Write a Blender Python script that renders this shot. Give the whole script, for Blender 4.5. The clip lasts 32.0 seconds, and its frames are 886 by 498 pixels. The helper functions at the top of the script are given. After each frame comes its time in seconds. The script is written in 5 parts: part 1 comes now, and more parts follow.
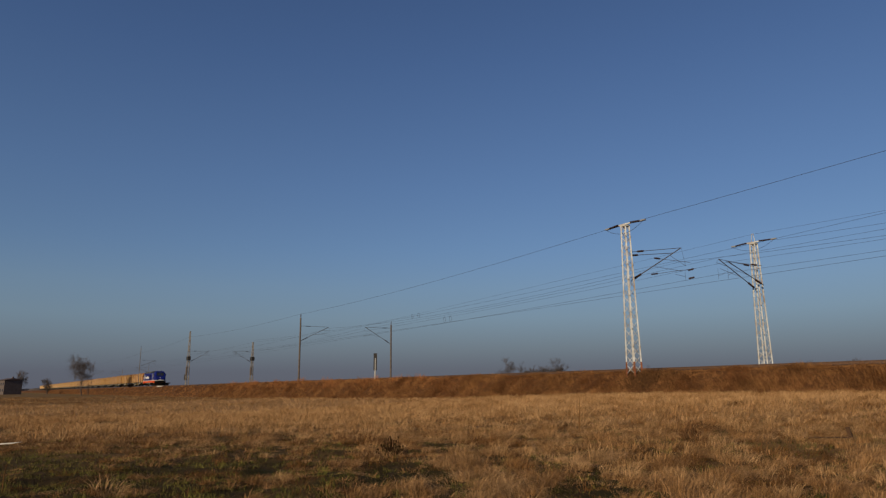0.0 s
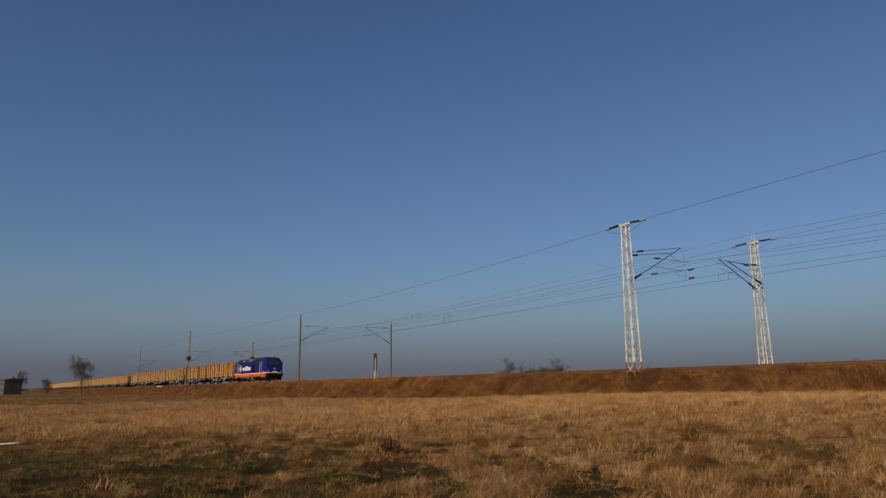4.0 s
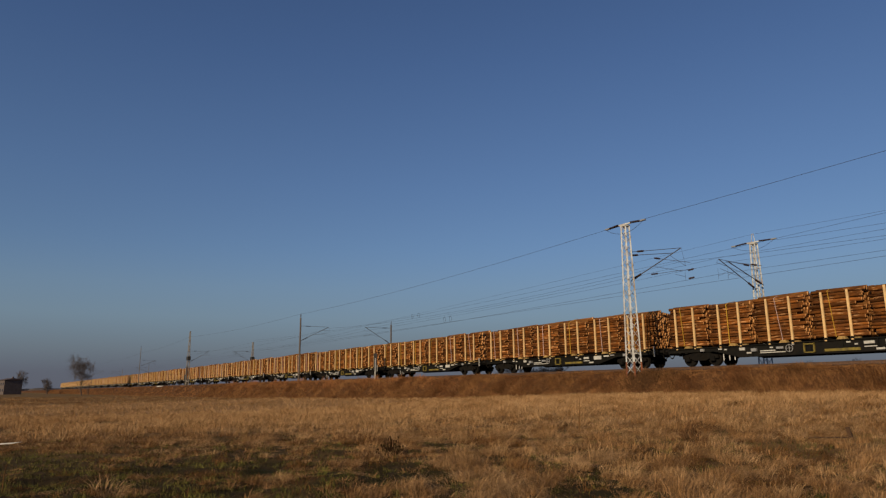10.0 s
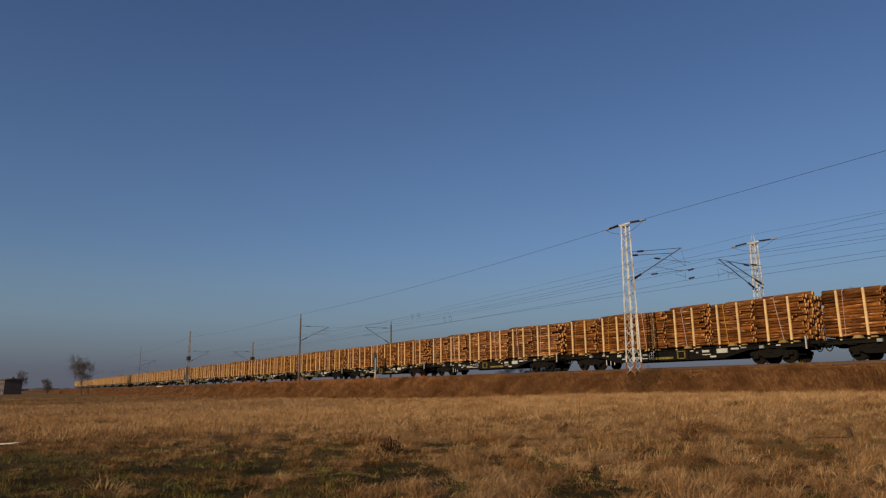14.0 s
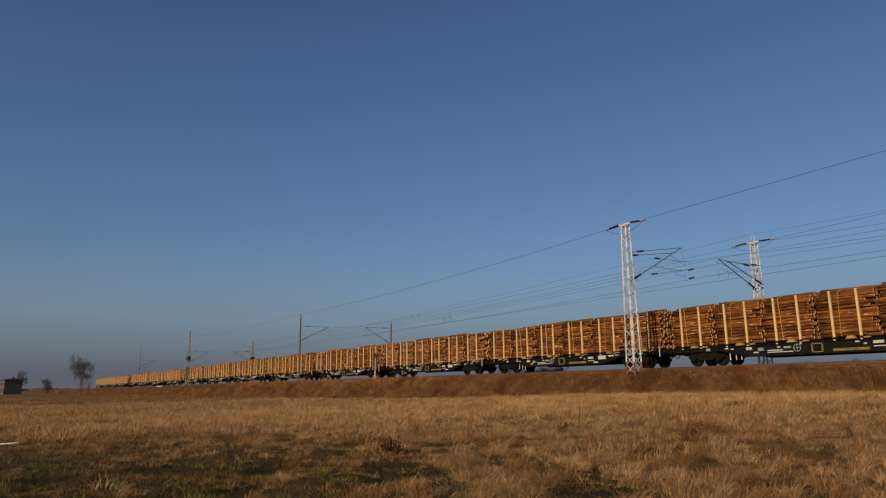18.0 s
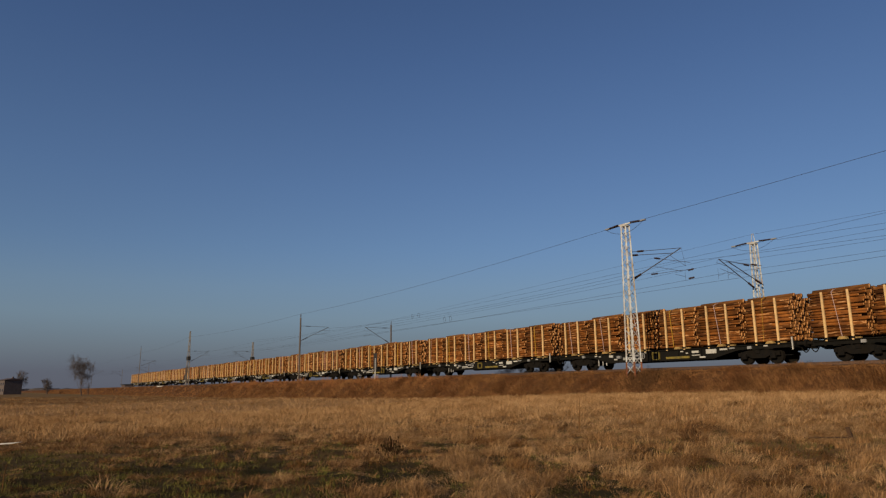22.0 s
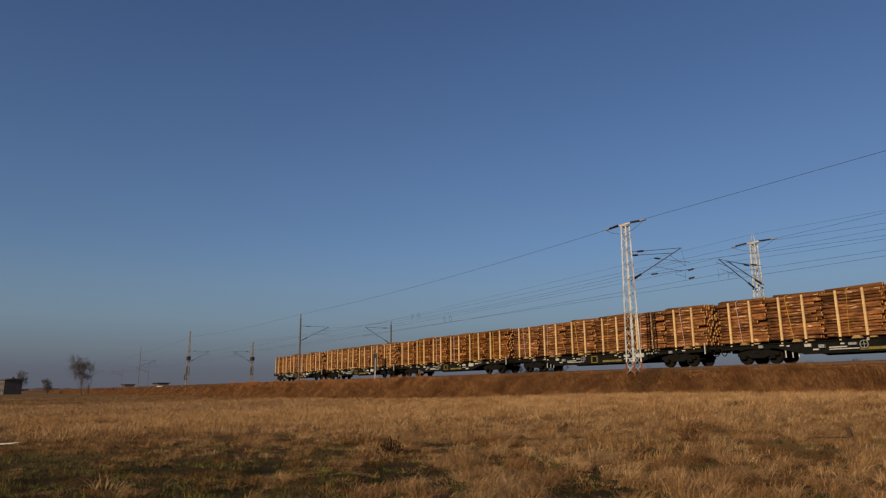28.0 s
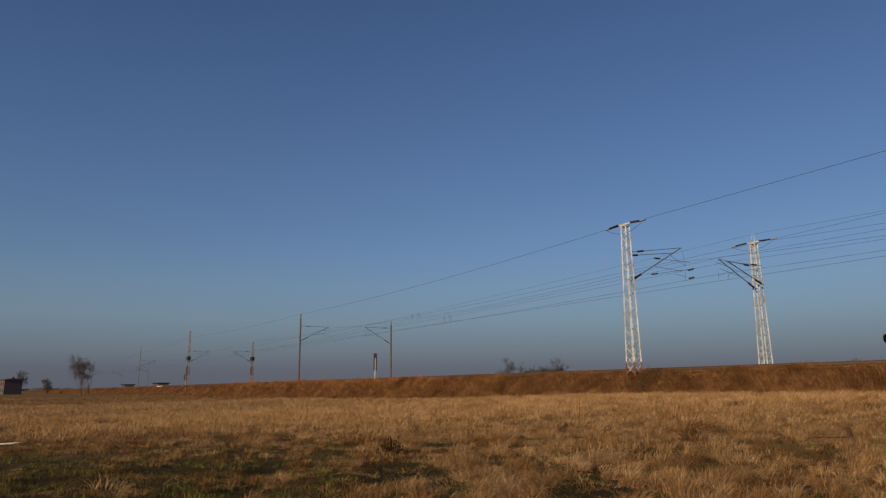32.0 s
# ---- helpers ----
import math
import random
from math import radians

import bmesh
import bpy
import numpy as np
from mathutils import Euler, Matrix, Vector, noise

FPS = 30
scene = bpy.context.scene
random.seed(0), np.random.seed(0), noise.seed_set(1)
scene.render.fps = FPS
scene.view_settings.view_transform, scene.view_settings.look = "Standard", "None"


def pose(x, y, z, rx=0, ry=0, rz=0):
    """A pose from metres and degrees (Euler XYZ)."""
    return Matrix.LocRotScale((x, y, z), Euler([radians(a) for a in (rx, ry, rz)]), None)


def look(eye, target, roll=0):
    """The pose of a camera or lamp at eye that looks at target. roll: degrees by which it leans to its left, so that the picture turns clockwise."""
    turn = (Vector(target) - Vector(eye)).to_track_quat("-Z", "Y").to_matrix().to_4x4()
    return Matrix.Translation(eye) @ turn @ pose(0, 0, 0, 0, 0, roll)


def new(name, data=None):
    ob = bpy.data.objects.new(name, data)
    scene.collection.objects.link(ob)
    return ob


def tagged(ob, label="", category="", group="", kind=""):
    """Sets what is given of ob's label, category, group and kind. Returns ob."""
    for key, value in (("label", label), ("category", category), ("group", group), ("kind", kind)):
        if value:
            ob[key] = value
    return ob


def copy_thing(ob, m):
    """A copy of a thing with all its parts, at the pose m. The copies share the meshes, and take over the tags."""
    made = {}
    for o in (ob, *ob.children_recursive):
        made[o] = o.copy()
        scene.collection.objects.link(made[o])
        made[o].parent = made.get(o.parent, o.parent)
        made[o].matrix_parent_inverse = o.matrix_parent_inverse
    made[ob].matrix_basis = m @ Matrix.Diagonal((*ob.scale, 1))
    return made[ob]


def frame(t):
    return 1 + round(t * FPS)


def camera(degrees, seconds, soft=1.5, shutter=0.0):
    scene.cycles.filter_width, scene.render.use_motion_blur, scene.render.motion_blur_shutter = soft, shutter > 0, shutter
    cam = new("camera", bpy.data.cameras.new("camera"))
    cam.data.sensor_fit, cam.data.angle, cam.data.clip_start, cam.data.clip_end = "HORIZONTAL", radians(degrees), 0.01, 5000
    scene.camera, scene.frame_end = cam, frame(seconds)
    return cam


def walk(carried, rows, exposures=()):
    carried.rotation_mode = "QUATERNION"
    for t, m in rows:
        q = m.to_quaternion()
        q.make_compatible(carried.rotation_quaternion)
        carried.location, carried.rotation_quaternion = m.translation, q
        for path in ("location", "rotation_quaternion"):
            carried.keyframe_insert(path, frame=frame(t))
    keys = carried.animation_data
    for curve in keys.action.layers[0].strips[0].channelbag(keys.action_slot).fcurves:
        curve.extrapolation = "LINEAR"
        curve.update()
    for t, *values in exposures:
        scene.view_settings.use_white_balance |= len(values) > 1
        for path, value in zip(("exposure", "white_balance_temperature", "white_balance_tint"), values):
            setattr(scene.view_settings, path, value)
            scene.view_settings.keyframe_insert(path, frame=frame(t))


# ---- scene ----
# The plan: x runs along the railway (the train rolls towards +x), y leads away from the viewer, z is up.
EYE_Z = 1.40
TRACK_Y = 38.07          # centre of the near track
FAR_Y = TRACK_Y + 4.0    # centre of the far track
RAIL_Z = 2.60            # top of the rails
MAST_NEAR_Y, MAST_FAR_Y = 34.1, 46.8

cam = camera(66.83, 32.0, soft=1.25)
_yaw, _tilt = radians(56.555), radians(11.686)
_aim = (-math.sin(_yaw) * math.cos(_tilt), math.cos(_yaw) * math.cos(_tilt), EYE_Z + math.sin(_tilt))
_view = look((0, 0, EYE_Z), _aim, -0.493)
walk(cam, [(0, _view), (32.0, _view)], exposures=[(0, 0.0), (32.0, 0.0)])

# ---- world and sun ----
SUN_AZ, SUN_EL = radians(157), radians(16)     # clockwise from +y
world = bpy.data.worlds.new("sky")
scene.world = world
world.use_nodes = True
_nt = world.node_tree
_sky = _nt.nodes.new("ShaderNodeTexSky")
_sky.sky_type = "NISHITA"
_sky.sun_disc = False
_sky.sun_elevation, _sky.sun_rotation = SUN_EL, SUN_AZ
_sky.air_density, _sky.dust_density, _sky.ozone_density = 1.0, 0.4, 3.0
_bg = _nt.nodes["Background"]
_tint = _nt.nodes.new("ShaderNodeMix")                 # the clear winter blue
_tint.data_type, _tint.blend_type = "RGBA", "MULTIPLY"
_tint.inputs[0].default_value = 1.0
_tint.inputs[7].default_value = (0.80, 0.845, 1.01, 1)
_nt.links.new(_sky.outputs[0], _tint.inputs[6])
_dir = _nt.nodes.new("ShaderNodeTexCoord")
_up = _nt.nodes.new("ShaderNodeSeparateXYZ")
_nt.links.new(_dir.outputs["Generated"], _up.inputs[0])
# winter haze round the whole horizon: dim violet at its foot, pale above it, thinning out into the blue
_air = _nt.nodes.new("ShaderNodeValToRGB")
_stops = [(0.0, (1.20, 1.30, 1.78)), (0.025, (1.25, 1.37, 1.86)), (0.055, (1.66, 2.02, 2.50)), (0.10, (2.06, 2.80, 3.46)), (0.145, (2.04, 2.92, 3.80)), (0.20, (1.70, 2.74, 4.20)),
          (0.29, (1.36, 2.36, 4.30)), (0.457, (0.78, 1.50, 3.40)), (0.53, (0.62, 1.20, 2.85)), (1.0, (0.40, 0.85, 2.10))]
while len(_air.color_ramp.elements) < len(_stops):
    _air.color_ramp.elements.new(0.5)
for _e, (_z, _c) in zip(_air.color_ramp.elements, _stops):
    _e.position, _e.color = _z, (_c[0] / 5, _c[1] / 5, _c[2] / 5, 1)
_nt.links.new(_up.outputs[2], _air.inputs[0])
_gain = _nt.nodes.new("ShaderNodeVectorMath")
_gain.operation = "SCALE"
_gain.inputs["Scale"].default_value = 5.0
_nt.links.new(_air.outputs[0], _gain.inputs[0])
_thick = _nt.nodes.new("ShaderNodeMapRange")
_thick.interpolation_type = "SMOOTHSTEP"
_thick.inputs[1].default_value, _thick.inputs[2].default_value = 0.02, 0.22
_thick.inputs[3].default_value, _thick.inputs[4].default_value = 0.92, 0.30
_nt.links.new(_up.outputs[2], _thick.inputs[0])
_haze = _nt.nodes.new("ShaderNodeMix")
_haze.data_type = "RGBA"
_nt.links.new(_thick.outputs[0], _haze.inputs[0])
_nt.links.new(_tint.outputs[2], _haze.inputs[6])
_nt.links.new(_gain.outputs[0], _haze.inputs[7])
_nt.links.new(_haze.outputs[2], _bg.inputs[0])
_bg.inputs[1].default_value = 0.078

sun_data = bpy.data.lights.new("sun", "SUN")
sun_data.energy, sun_data.angle, sun_data.color = 4.4, radians(0.5), (1.0, 0.82, 0.58)
sun = new("sun", sun_data)
_to_sun = Vector((math.sin(SUN_AZ) * math.cos(SUN_EL), math.cos(SUN_AZ) * math.cos(SUN_EL), math.sin(SUN_EL)))
sun.matrix_world = look(_to_sun * 50, (0, 0, 0))


# ---- materials ----
def material(name, colour, second=None, scale=3.0, rough=0.7, metal=0.0, bump=0.0, bump_scale=None, vary=0.0, detail=4.0,
             stretch=(1, 1, 1), island=False, island_colour=None, spec=0.3, dirt=None, dirt_scale=0.6, streak=None):
    """A procedural surface: two tones mixed by noise, a wider stain, a spread from piece to piece, and relief."""
    m = bpy.data.materials.new(name)
    m.use_nodes = True
    n, k = m.node_tree.nodes, m.node_tree.links
    b = n["Principled BSDF"]
    b.inputs["Roughness"].default_value, b.inputs["Metallic"].default_value = rough, metal
    b.inputs["Specular IOR Level"].default_value = spec
    tex = n.new("ShaderNodeTexCoord")
    mp = n.new("ShaderNodeMapping")
    mp.inputs["Scale"].default_value = stretch
    k.new(tex.outputs["Object"], mp.inputs[0])
    fine = n.new("ShaderNodeTexNoise")
    fine.inputs["Scale"].default_value, fine.inputs["Detail"].default_value = scale, detail
    k.new(mp.outputs[0], fine.inputs[0])
    ramp = n.new("ShaderNodeMapRange")
    ramp.inputs[1].default_value, ramp.inputs[2].default_value = 0.35, 0.65
    k.new(fine.outputs[0], ramp.inputs[0])
    second = second or tuple(c * 0.75 for c in colour)
    mix = n.new("ShaderNodeMix")
    mix.data_type = "RGBA"
    mix.inputs[6].default_value, mix.inputs[7].default_value = (*colour, 1), (*second, 1)
    k.new(ramp.outputs[0], mix.inputs[0])
    last = mix.outputs[2]
    if dirt:
        wide = n.new("ShaderNodeTexNoise")
        wide.inputs["Scale"].default_value, wide.inputs["Detail"].default_value = dirt_scale, 5.0
        k.new(tex.outputs["Object"], wide.inputs[0])
        r2 = n.new("ShaderNodeMapRange")
        r2.inputs[1].default_value, r2.inputs[2].default_value = 0.45, 0.68
        k.new(wide.outputs[0], r2.inputs[0])
        mix2 = n.new("ShaderNodeMix")
        mix2.data_type = "RGBA"
        mix2.inputs[7].default_value = (*dirt, 1)
        k.new(r2.outputs[0], mix2.inputs[0])
        k.new(last, mix2.inputs[6])
        last = mix2.outputs[2]
    if streak:
        long = n.new("ShaderNodeTexNoise")
        long.inputs["Scale"].default_value, long.inputs["Detail"].default_value = 2.2, 3.0
        lm = n.new("ShaderNodeMapping")
        lm.inputs["Scale"].default_value = (0.8, 5.0, 5.0)
        k.new(tex.outputs["Object"], lm.inputs[0])
        k.new(lm.outputs[0], long.inputs[0])
        r4 = n.new("ShaderNodeMapRange")
        r4.inputs[1].default_value, r4.inputs[2].default_value = 0.60, 0.66
        k.new(long.outputs[0], r4.inputs[0])
        mix4 = n.new("ShaderNodeMix")
        mix4.data_type = "RGBA"
        mix4.inputs[7].default_value = (*streak, 1)
        k.new(r4.outputs[0], mix4.inputs[0])
        k.new(last, mix4.inputs[6])
        last = mix4.outputs[2]
    if island:
        geo = n.new("ShaderNodeNewGeometry")
        mix3 = n.new("ShaderNodeMix")
        mix3.data_type = "RGBA"
        mix3.inputs[7].default_value = (*(island_colour or second), 1)
        k.new(geo.outputs["Random Per Island"], mix3.inputs[0])
        k.new(last, mix3.inputs[6])
        last = mix3.outputs[2]
    if vary:
        info = n.new("ShaderNodeObjectInfo")
        hsv = n.new("ShaderNodeHueSaturation")
        r3 = n.new("ShaderNodeMapRange")
        r3.inputs[3].default_value, r3.inputs[4].default_value = 1 - vary, 1 + vary
        k.new(info.outputs["Random"], r3.inputs[0])
        k.new(r3.outputs[0], hsv.inputs["Value"])
        k.new(last, hsv.inputs["Color"])
        last = hsv.outputs[0]
    k.new(last, b.inputs["Base Color"])
    if bump:
        rel = n.new("ShaderNodeTexNoise")
        rel.inputs["Scale"].default_value, rel.inputs["Detail"].default_value = bump_scale or scale * 3, 6.0
        k.new(mp.outputs[0], rel.inputs[0])
        bp = n.new("ShaderNodeBump")
        bp.inputs["Strength"].default_value, bp.inputs["Distance"].default_value = bump, 0.05
        k.new(rel.outputs[0], bp.inputs["Height"])
        k.new(bp.outputs[0], b.inputs["Normal"])
    return m


M = {}


def ground_material():
    """Thatch and earth: dark between the near tufts, straw over the far field, russet on the bank."""
    m = material("field_soil", (0.085, 0.050, 0.020), (0.030, 0.020, 0.008), scale=1.6, rough=0.95, bump=0.7, bump_scale=9, dirt=(0.030, 0.028, 0.009), dirt_scale=0.9, spec=0.05)
    n, k = m.node_tree.nodes, m.node_tree.links
    b = n["Principled BSDF"]
    near = b.inputs["Base Color"].links[0].from_socket
    tex = n.new("ShaderNodeTexCoord")
    axis = n.new("ShaderNodeSeparateXYZ")
    k.new(tex.outputs["Object"], axis.inputs[0])
    far = n.new("ShaderNodeMapRange")
    far.inputs[1].default_value, far.inputs[2].default_value = -12, -34
    k.new(axis.outputs[0], far.inputs[0])
    deep = n.new("ShaderNodeMapRange")
    deep.inputs[1].default_value, deep.inputs[2].default_value = 10, 19
    k.new(axis.outputs[1], deep.inputs[0])
    most = n.new("ShaderNodeMath")
    most.operation = "MAXIMUM"
    k.new(far.outputs[0], most.inputs[0])
    k.new(deep.outputs[0], most.inputs[1])
    grain = n.new("ShaderNodeTexNoise")
    grain.inputs["Scale"].default_value, grain.inputs["Detail"].default_value = 0.35, 8
    k.new(tex.outputs["Object"], grain.inputs[0])
    tan = n.new("ShaderNodeMix")
    tan.data_type = "RGBA"
    tan.inputs[6].default_value, tan.inputs[7].default_value = (0.22, 0.12, 0.045, 1), (0.38, 0.22, 0.088, 1)
    k.new(grain.outputs[0], tan.inputs[0])
    a = n.new("ShaderNodeMix")
    a.data_type = "RGBA"
    k.new(most.outputs[0], a.inputs[0])
    k.new(near, a.inputs[6])
    k.new(tan.outputs[2], a.inputs[7])
    beyond = n.new("ShaderNodeMapRange")           # a darker, olive field further on
    beyond.inputs[1].default_value, beyond.inputs[2].default_value = -74, -92
    k.new(axis.outputs[0], beyond.inputs[0])
    olive = n.new("ShaderNodeMix")
    olive.data_type = "RGBA"
    olive.inputs[7].default_value = (0.19, 0.115, 0.046, 1)
    k.new(beyond.outputs[0], olive.inputs[0])
    k.new(a.outputs[2], olive.inputs[6])
    a = olive
    bank = n.new("ShaderNodeMapRange")
    bank.inputs[1].default_value, bank.inputs[2].default_value = 30.0, 30.5
    k.new(axis.outputs[1], bank.inputs[0])
    rust = n.new("ShaderNodeMix")
    rust.data_type = "RGBA"
    rust.inputs[6].default_value, rust.inputs[7].default_value = (0.055, 0.024, 0.010, 1), (0.12, 0.056, 0.023, 1)
    k.new(grain.outputs[0], rust.inputs[0])
    c = n.new("ShaderNodeMix")
    c.data_type = "RGBA"
    k.new(bank.outputs[0], c.inputs[0])
    k.new(a.outputs[2], c.inputs[6])
    k.new(rust.outputs[2], c.inputs[7])
    k.new(c.outputs[2], b.inputs["Base Color"])
    return m


M["soil"] = ground_material()
M["ballast"] = material("ballast_stone", (0.062, 0.052, 0.044), (0.030, 0.026, 0.022), scale=14, rough=0.9, bump=1.0, bump_scale=22, dirt=(0.045, 0.030, 0.021), dirt_scale=1.2, spec=0.1)
M["rail"] = material("rail_steel", (0.16, 0.09, 0.055), (0.10, 0.06, 0.04), scale=9, rough=0.6, metal=0.6, bump=0.2)
M["sleeper"] = material("sleeper_concrete", (0.30, 0.27, 0.23), (0.20, 0.17, 0.14), scale=6, rough=0.9, bump=0.3, vary=0.1)
M["straw"] = material("straw_grass", (0.585, 0.325, 0.142), (0.265, 0.134, 0.053), scale=2.4, rough=0.85, island=True, island_colour=(0.17, 0.092, 0.036), spec=0.08)
M["straw_pale"] = material("bleached_grass", (0.68, 0.415, 0.198), (0.37, 0.208, 0.088), scale=2.0, rough=0.85, island=True, island_colour=(0.26, 0.155, 0.070), spec=0.08)
M["straw_dark"] = material("russet_grass", (0.28, 0.130, 0.042), (0.080, 0.038, 0.013), scale=2.2, rough=0.9, island=True, island_colour=(0.10, 0.050, 0.019), spec=0.05)
M["green"] = material("green_grass", (0.20, 0.19, 0.036), (0.055, 0.068, 0.014), scale=5, rough=0.85, island=True, island_colour=(0.13, 0.095, 0.030), spec=0.06)
M["bank_grass"] = material("bank_grass", (0.46, 0.222, 0.085), (0.20, 0.086, 0.031), scale=1.2, rough=0.95, island=True, island_colour=(0.26, 0.128, 0.048), dirt=(0.11, 0.048, 0.019), dirt_scale=0.8, spec=0.05)
M["bank_brown"] = material("bank_brown_grass", (0.28, 0.118, 0.042), (0.11, 0.046, 0.018), scale=1.4, rough=0.95, island=True, island_colour=(0.15, 0.068, 0.027), spec=0.05)
M["plume"] = material("rust_red_plumes", (0.40, 0.165, 0.058), (0.20, 0.078, 0.028), scale=1.2, rough=0.95, island=True, island_colour=(0.24, 0.105, 0.042), spec=0.05)
# low growth between the tussocks, with the gaps' shade put into its near-black tone
M["shade_growth"] = material("shade_dark_growth", (0.030, 0.026, 0.008), (0.010, 0.012, 0.004), scale=3.0, rough=0.9, island=True, island_colour=(0.036, 0.026, 0.010), spec=0.05)
M["cab_glass"] = material("cab_glass", (0.030, 0.034, 0.036), (0.012, 0.014, 0.016), scale=1.3, rough=0.08, spec=0.55)
M["scrub_dark"] = material("withered_weed", (0.065, 0.032, 0.014), (0.026, 0.015, 0.007), scale=4, rough=0.95, island=True, island_colour=(0.030, 0.018, 0.008), spec=0.04)
M["scrub"] = material("dark_scrub", (0.15, 0.068, 0.028), (0.075, 0.035, 0.016), scale=1.5, rough=0.95, island=True, island_colour=(0.08, 0.045, 0.02), spec=0.04)
M["bark"] = material("pine_bark", (0.225, 0.078, 0.016), (0.105, 0.036, 0.009), scale=4, stretch=(0.4, 2, 2), rough=0.9, bump=0.7, bump_scale=14, dirt=(0.085, 0.032, 0.011), dirt_scale=1.8, vary=0.5, spec=0.06, streak=(0.38, 0.19, 0.075))
M["bark_pink"] = material("debarked_pine", (0.26, 0.104, 0.034), (0.125, 0.048, 0.017), scale=3.5, stretch=(0.5, 2, 2), rough=0.9, bump=0.7, bump_scale=14, dirt=(0.10, 0.040, 0.016), dirt_scale=1.8, vary=0.5, spec=0.06, streak=(0.46, 0.26, 0.13))
M["bark_core"] = material("pine_bark_inner", (0.20, 0.083, 0.021), (0.10, 0.040, 0.012), scale=4, stretch=(0.4, 2, 2), rough=0.9, island=True, island_colour=(0.12, 0.05, 0.015), vary=0.15, spec=0.08)
M["log_end"] = material("sawn_log_end", (0.72, 0.38, 0.155), (0.52, 0.25, 0.092), scale=9, rough=0.9, island=True, island_colour=(0.38, 0.165, 0.055), vary=0.12, spec=0.06)
M["stake"] = material("stanchion_cream_paint", (0.66, 0.44, 0.205), (0.55, 0.35, 0.145), scale=5, rough=0.6, dirt=(0.42, 0.28, 0.14), dirt_scale=1.5, vary=0.08, spec=0.15)
M["strap_yellow"] = material("lashing_strap_yellow", (0.55, 0.32, 0.03), (0.42, 0.24, 0.03), scale=20, rough=0.8)
M["strap_pale"] = material("lashing_strap_pale", (0.55, 0.38, 0.33), (0.44, 0.30, 0.27), scale=20, rough=0.8)
M["frame"] = material("wagon_frame_black", (0.006, 0.006, 0.0055), (0.011, 0.010, 0.008), scale=3, rough=0.8, bump=0.15, dirt=(0.011, 0.0095, 0.0075), dirt_scale=1.2, vary=0.15, spec=0.06)
M["bogie"] = material("bogie_grime", (0.007, 0.0065, 0.006), (0.012, 0.010, 0.008), scale=6, rough=0.9, bump=0.3, dirt=(0.010, 0.008, 0.006), dirt_scale=2, spec=0.05)
M["tread"] = material("wheel_tread_steel", (0.15, 0.135, 0.12), (0.09, 0.08, 0.07), scale=8, rough=0.6, metal=0.3)
M["yellow"] = material("safety_yellow", (0.22, 0.165, 0.035), (0.12, 0.09, 0.025), scale=8, rough=0.7, dirt=(0.10, 0.078, 0.03), dirt_scale=3, spec=0.08)
M["wedge"] = material("bolster_ochre", (0.33, 0.205, 0.065), (0.21, 0.13, 0.042), scale=9, rough=0.8, vary=0.25)
M["white"] = material("placard_white", (0.46, 0.44, 0.39), (0.34, 0.32, 0.28), scale=9, rough=0.6, spec=0.1)
M["grey_metal"] = material("galvanised_grey", (0.36, 0.35, 0.33), (0.24, 0.23, 0.22), scale=12, rough=0.5, metal=0.4)
M["mast"] = material("mast_pale_paint", (0.51, 0.52, 0.51), (0.38, 0.385, 0.37), scale=3, rough=0.7, dirt=(0.27, 0.205, 0.14), dirt_scale=1.6, bump=0.15, spec=0.15)
M["mast_grey"] = material("mast_weathered_grey", (0.25, 0.225, 0.19), (0.14, 0.118, 0.095), scale=2.2, rough=0.8, dirt=(0.10, 0.075, 0.055), dirt_scale=1.4, bump=0.15, spec=0.1)
M["gusset"] = material("gusset_dark", (0.10, 0.085, 0.07), (0.20, 0.17, 0.14), scale=9, rough=0.8, bump=0.2, spec=0.1)
M["mast_rust"] = material("mast_rusty_foot", (0.20, 0.065, 0.025), (0.12, 0.04, 0.018), scale=5, rough=0.85, bump=0.3)
M["pole"] = material("tube_mast_brown_grey", (0.12, 0.094, 0.075), (0.075, 0.058, 0.046), scale=4, rough=0.8, bump=0.2, spec=0.1)
M["arm"] = material("cantilever_steel", (0.13, 0.11, 0.09), (0.08, 0.065, 0.055), scale=8, rough=0.6, metal=0.3)
M["insulator"] = material("brown_porcelain", (0.05, 0.028, 0.02), (0.03, 0.018, 0.014), scale=8, rough=0.25, spec=0.5)
M["wire"] = material("wire_dark_copper", (0.05, 0.047, 0.047), (0.03, 0.028, 0.026), scale=4, rough=0.6, metal=0.4)
M["black"] = material("board_black", (0.018, 0.016, 0.015), (0.028, 0.024, 0.02), scale=8, rough=0.6)
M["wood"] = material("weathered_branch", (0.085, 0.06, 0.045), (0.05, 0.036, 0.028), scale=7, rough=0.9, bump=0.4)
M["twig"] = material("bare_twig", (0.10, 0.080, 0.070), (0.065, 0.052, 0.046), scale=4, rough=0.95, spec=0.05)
M["post_wood"] = material("old_fence_wood", (0.062, 0.031, 0.014), (0.026, 0.014, 0.007), scale=12, stretch=(1, 1, 0.2), rough=0.9, bump=0.4)
M["concrete"] = material("parapet_concrete", (0.52, 0.49, 0.43), (0.40, 0.37, 0.32), scale=4, rough=0.85, bump=0.2)
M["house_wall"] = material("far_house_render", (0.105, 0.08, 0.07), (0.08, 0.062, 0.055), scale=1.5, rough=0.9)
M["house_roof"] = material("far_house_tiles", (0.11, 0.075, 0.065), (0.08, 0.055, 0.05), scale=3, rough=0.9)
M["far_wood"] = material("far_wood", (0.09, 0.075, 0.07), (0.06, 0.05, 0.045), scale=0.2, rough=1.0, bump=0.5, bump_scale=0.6)
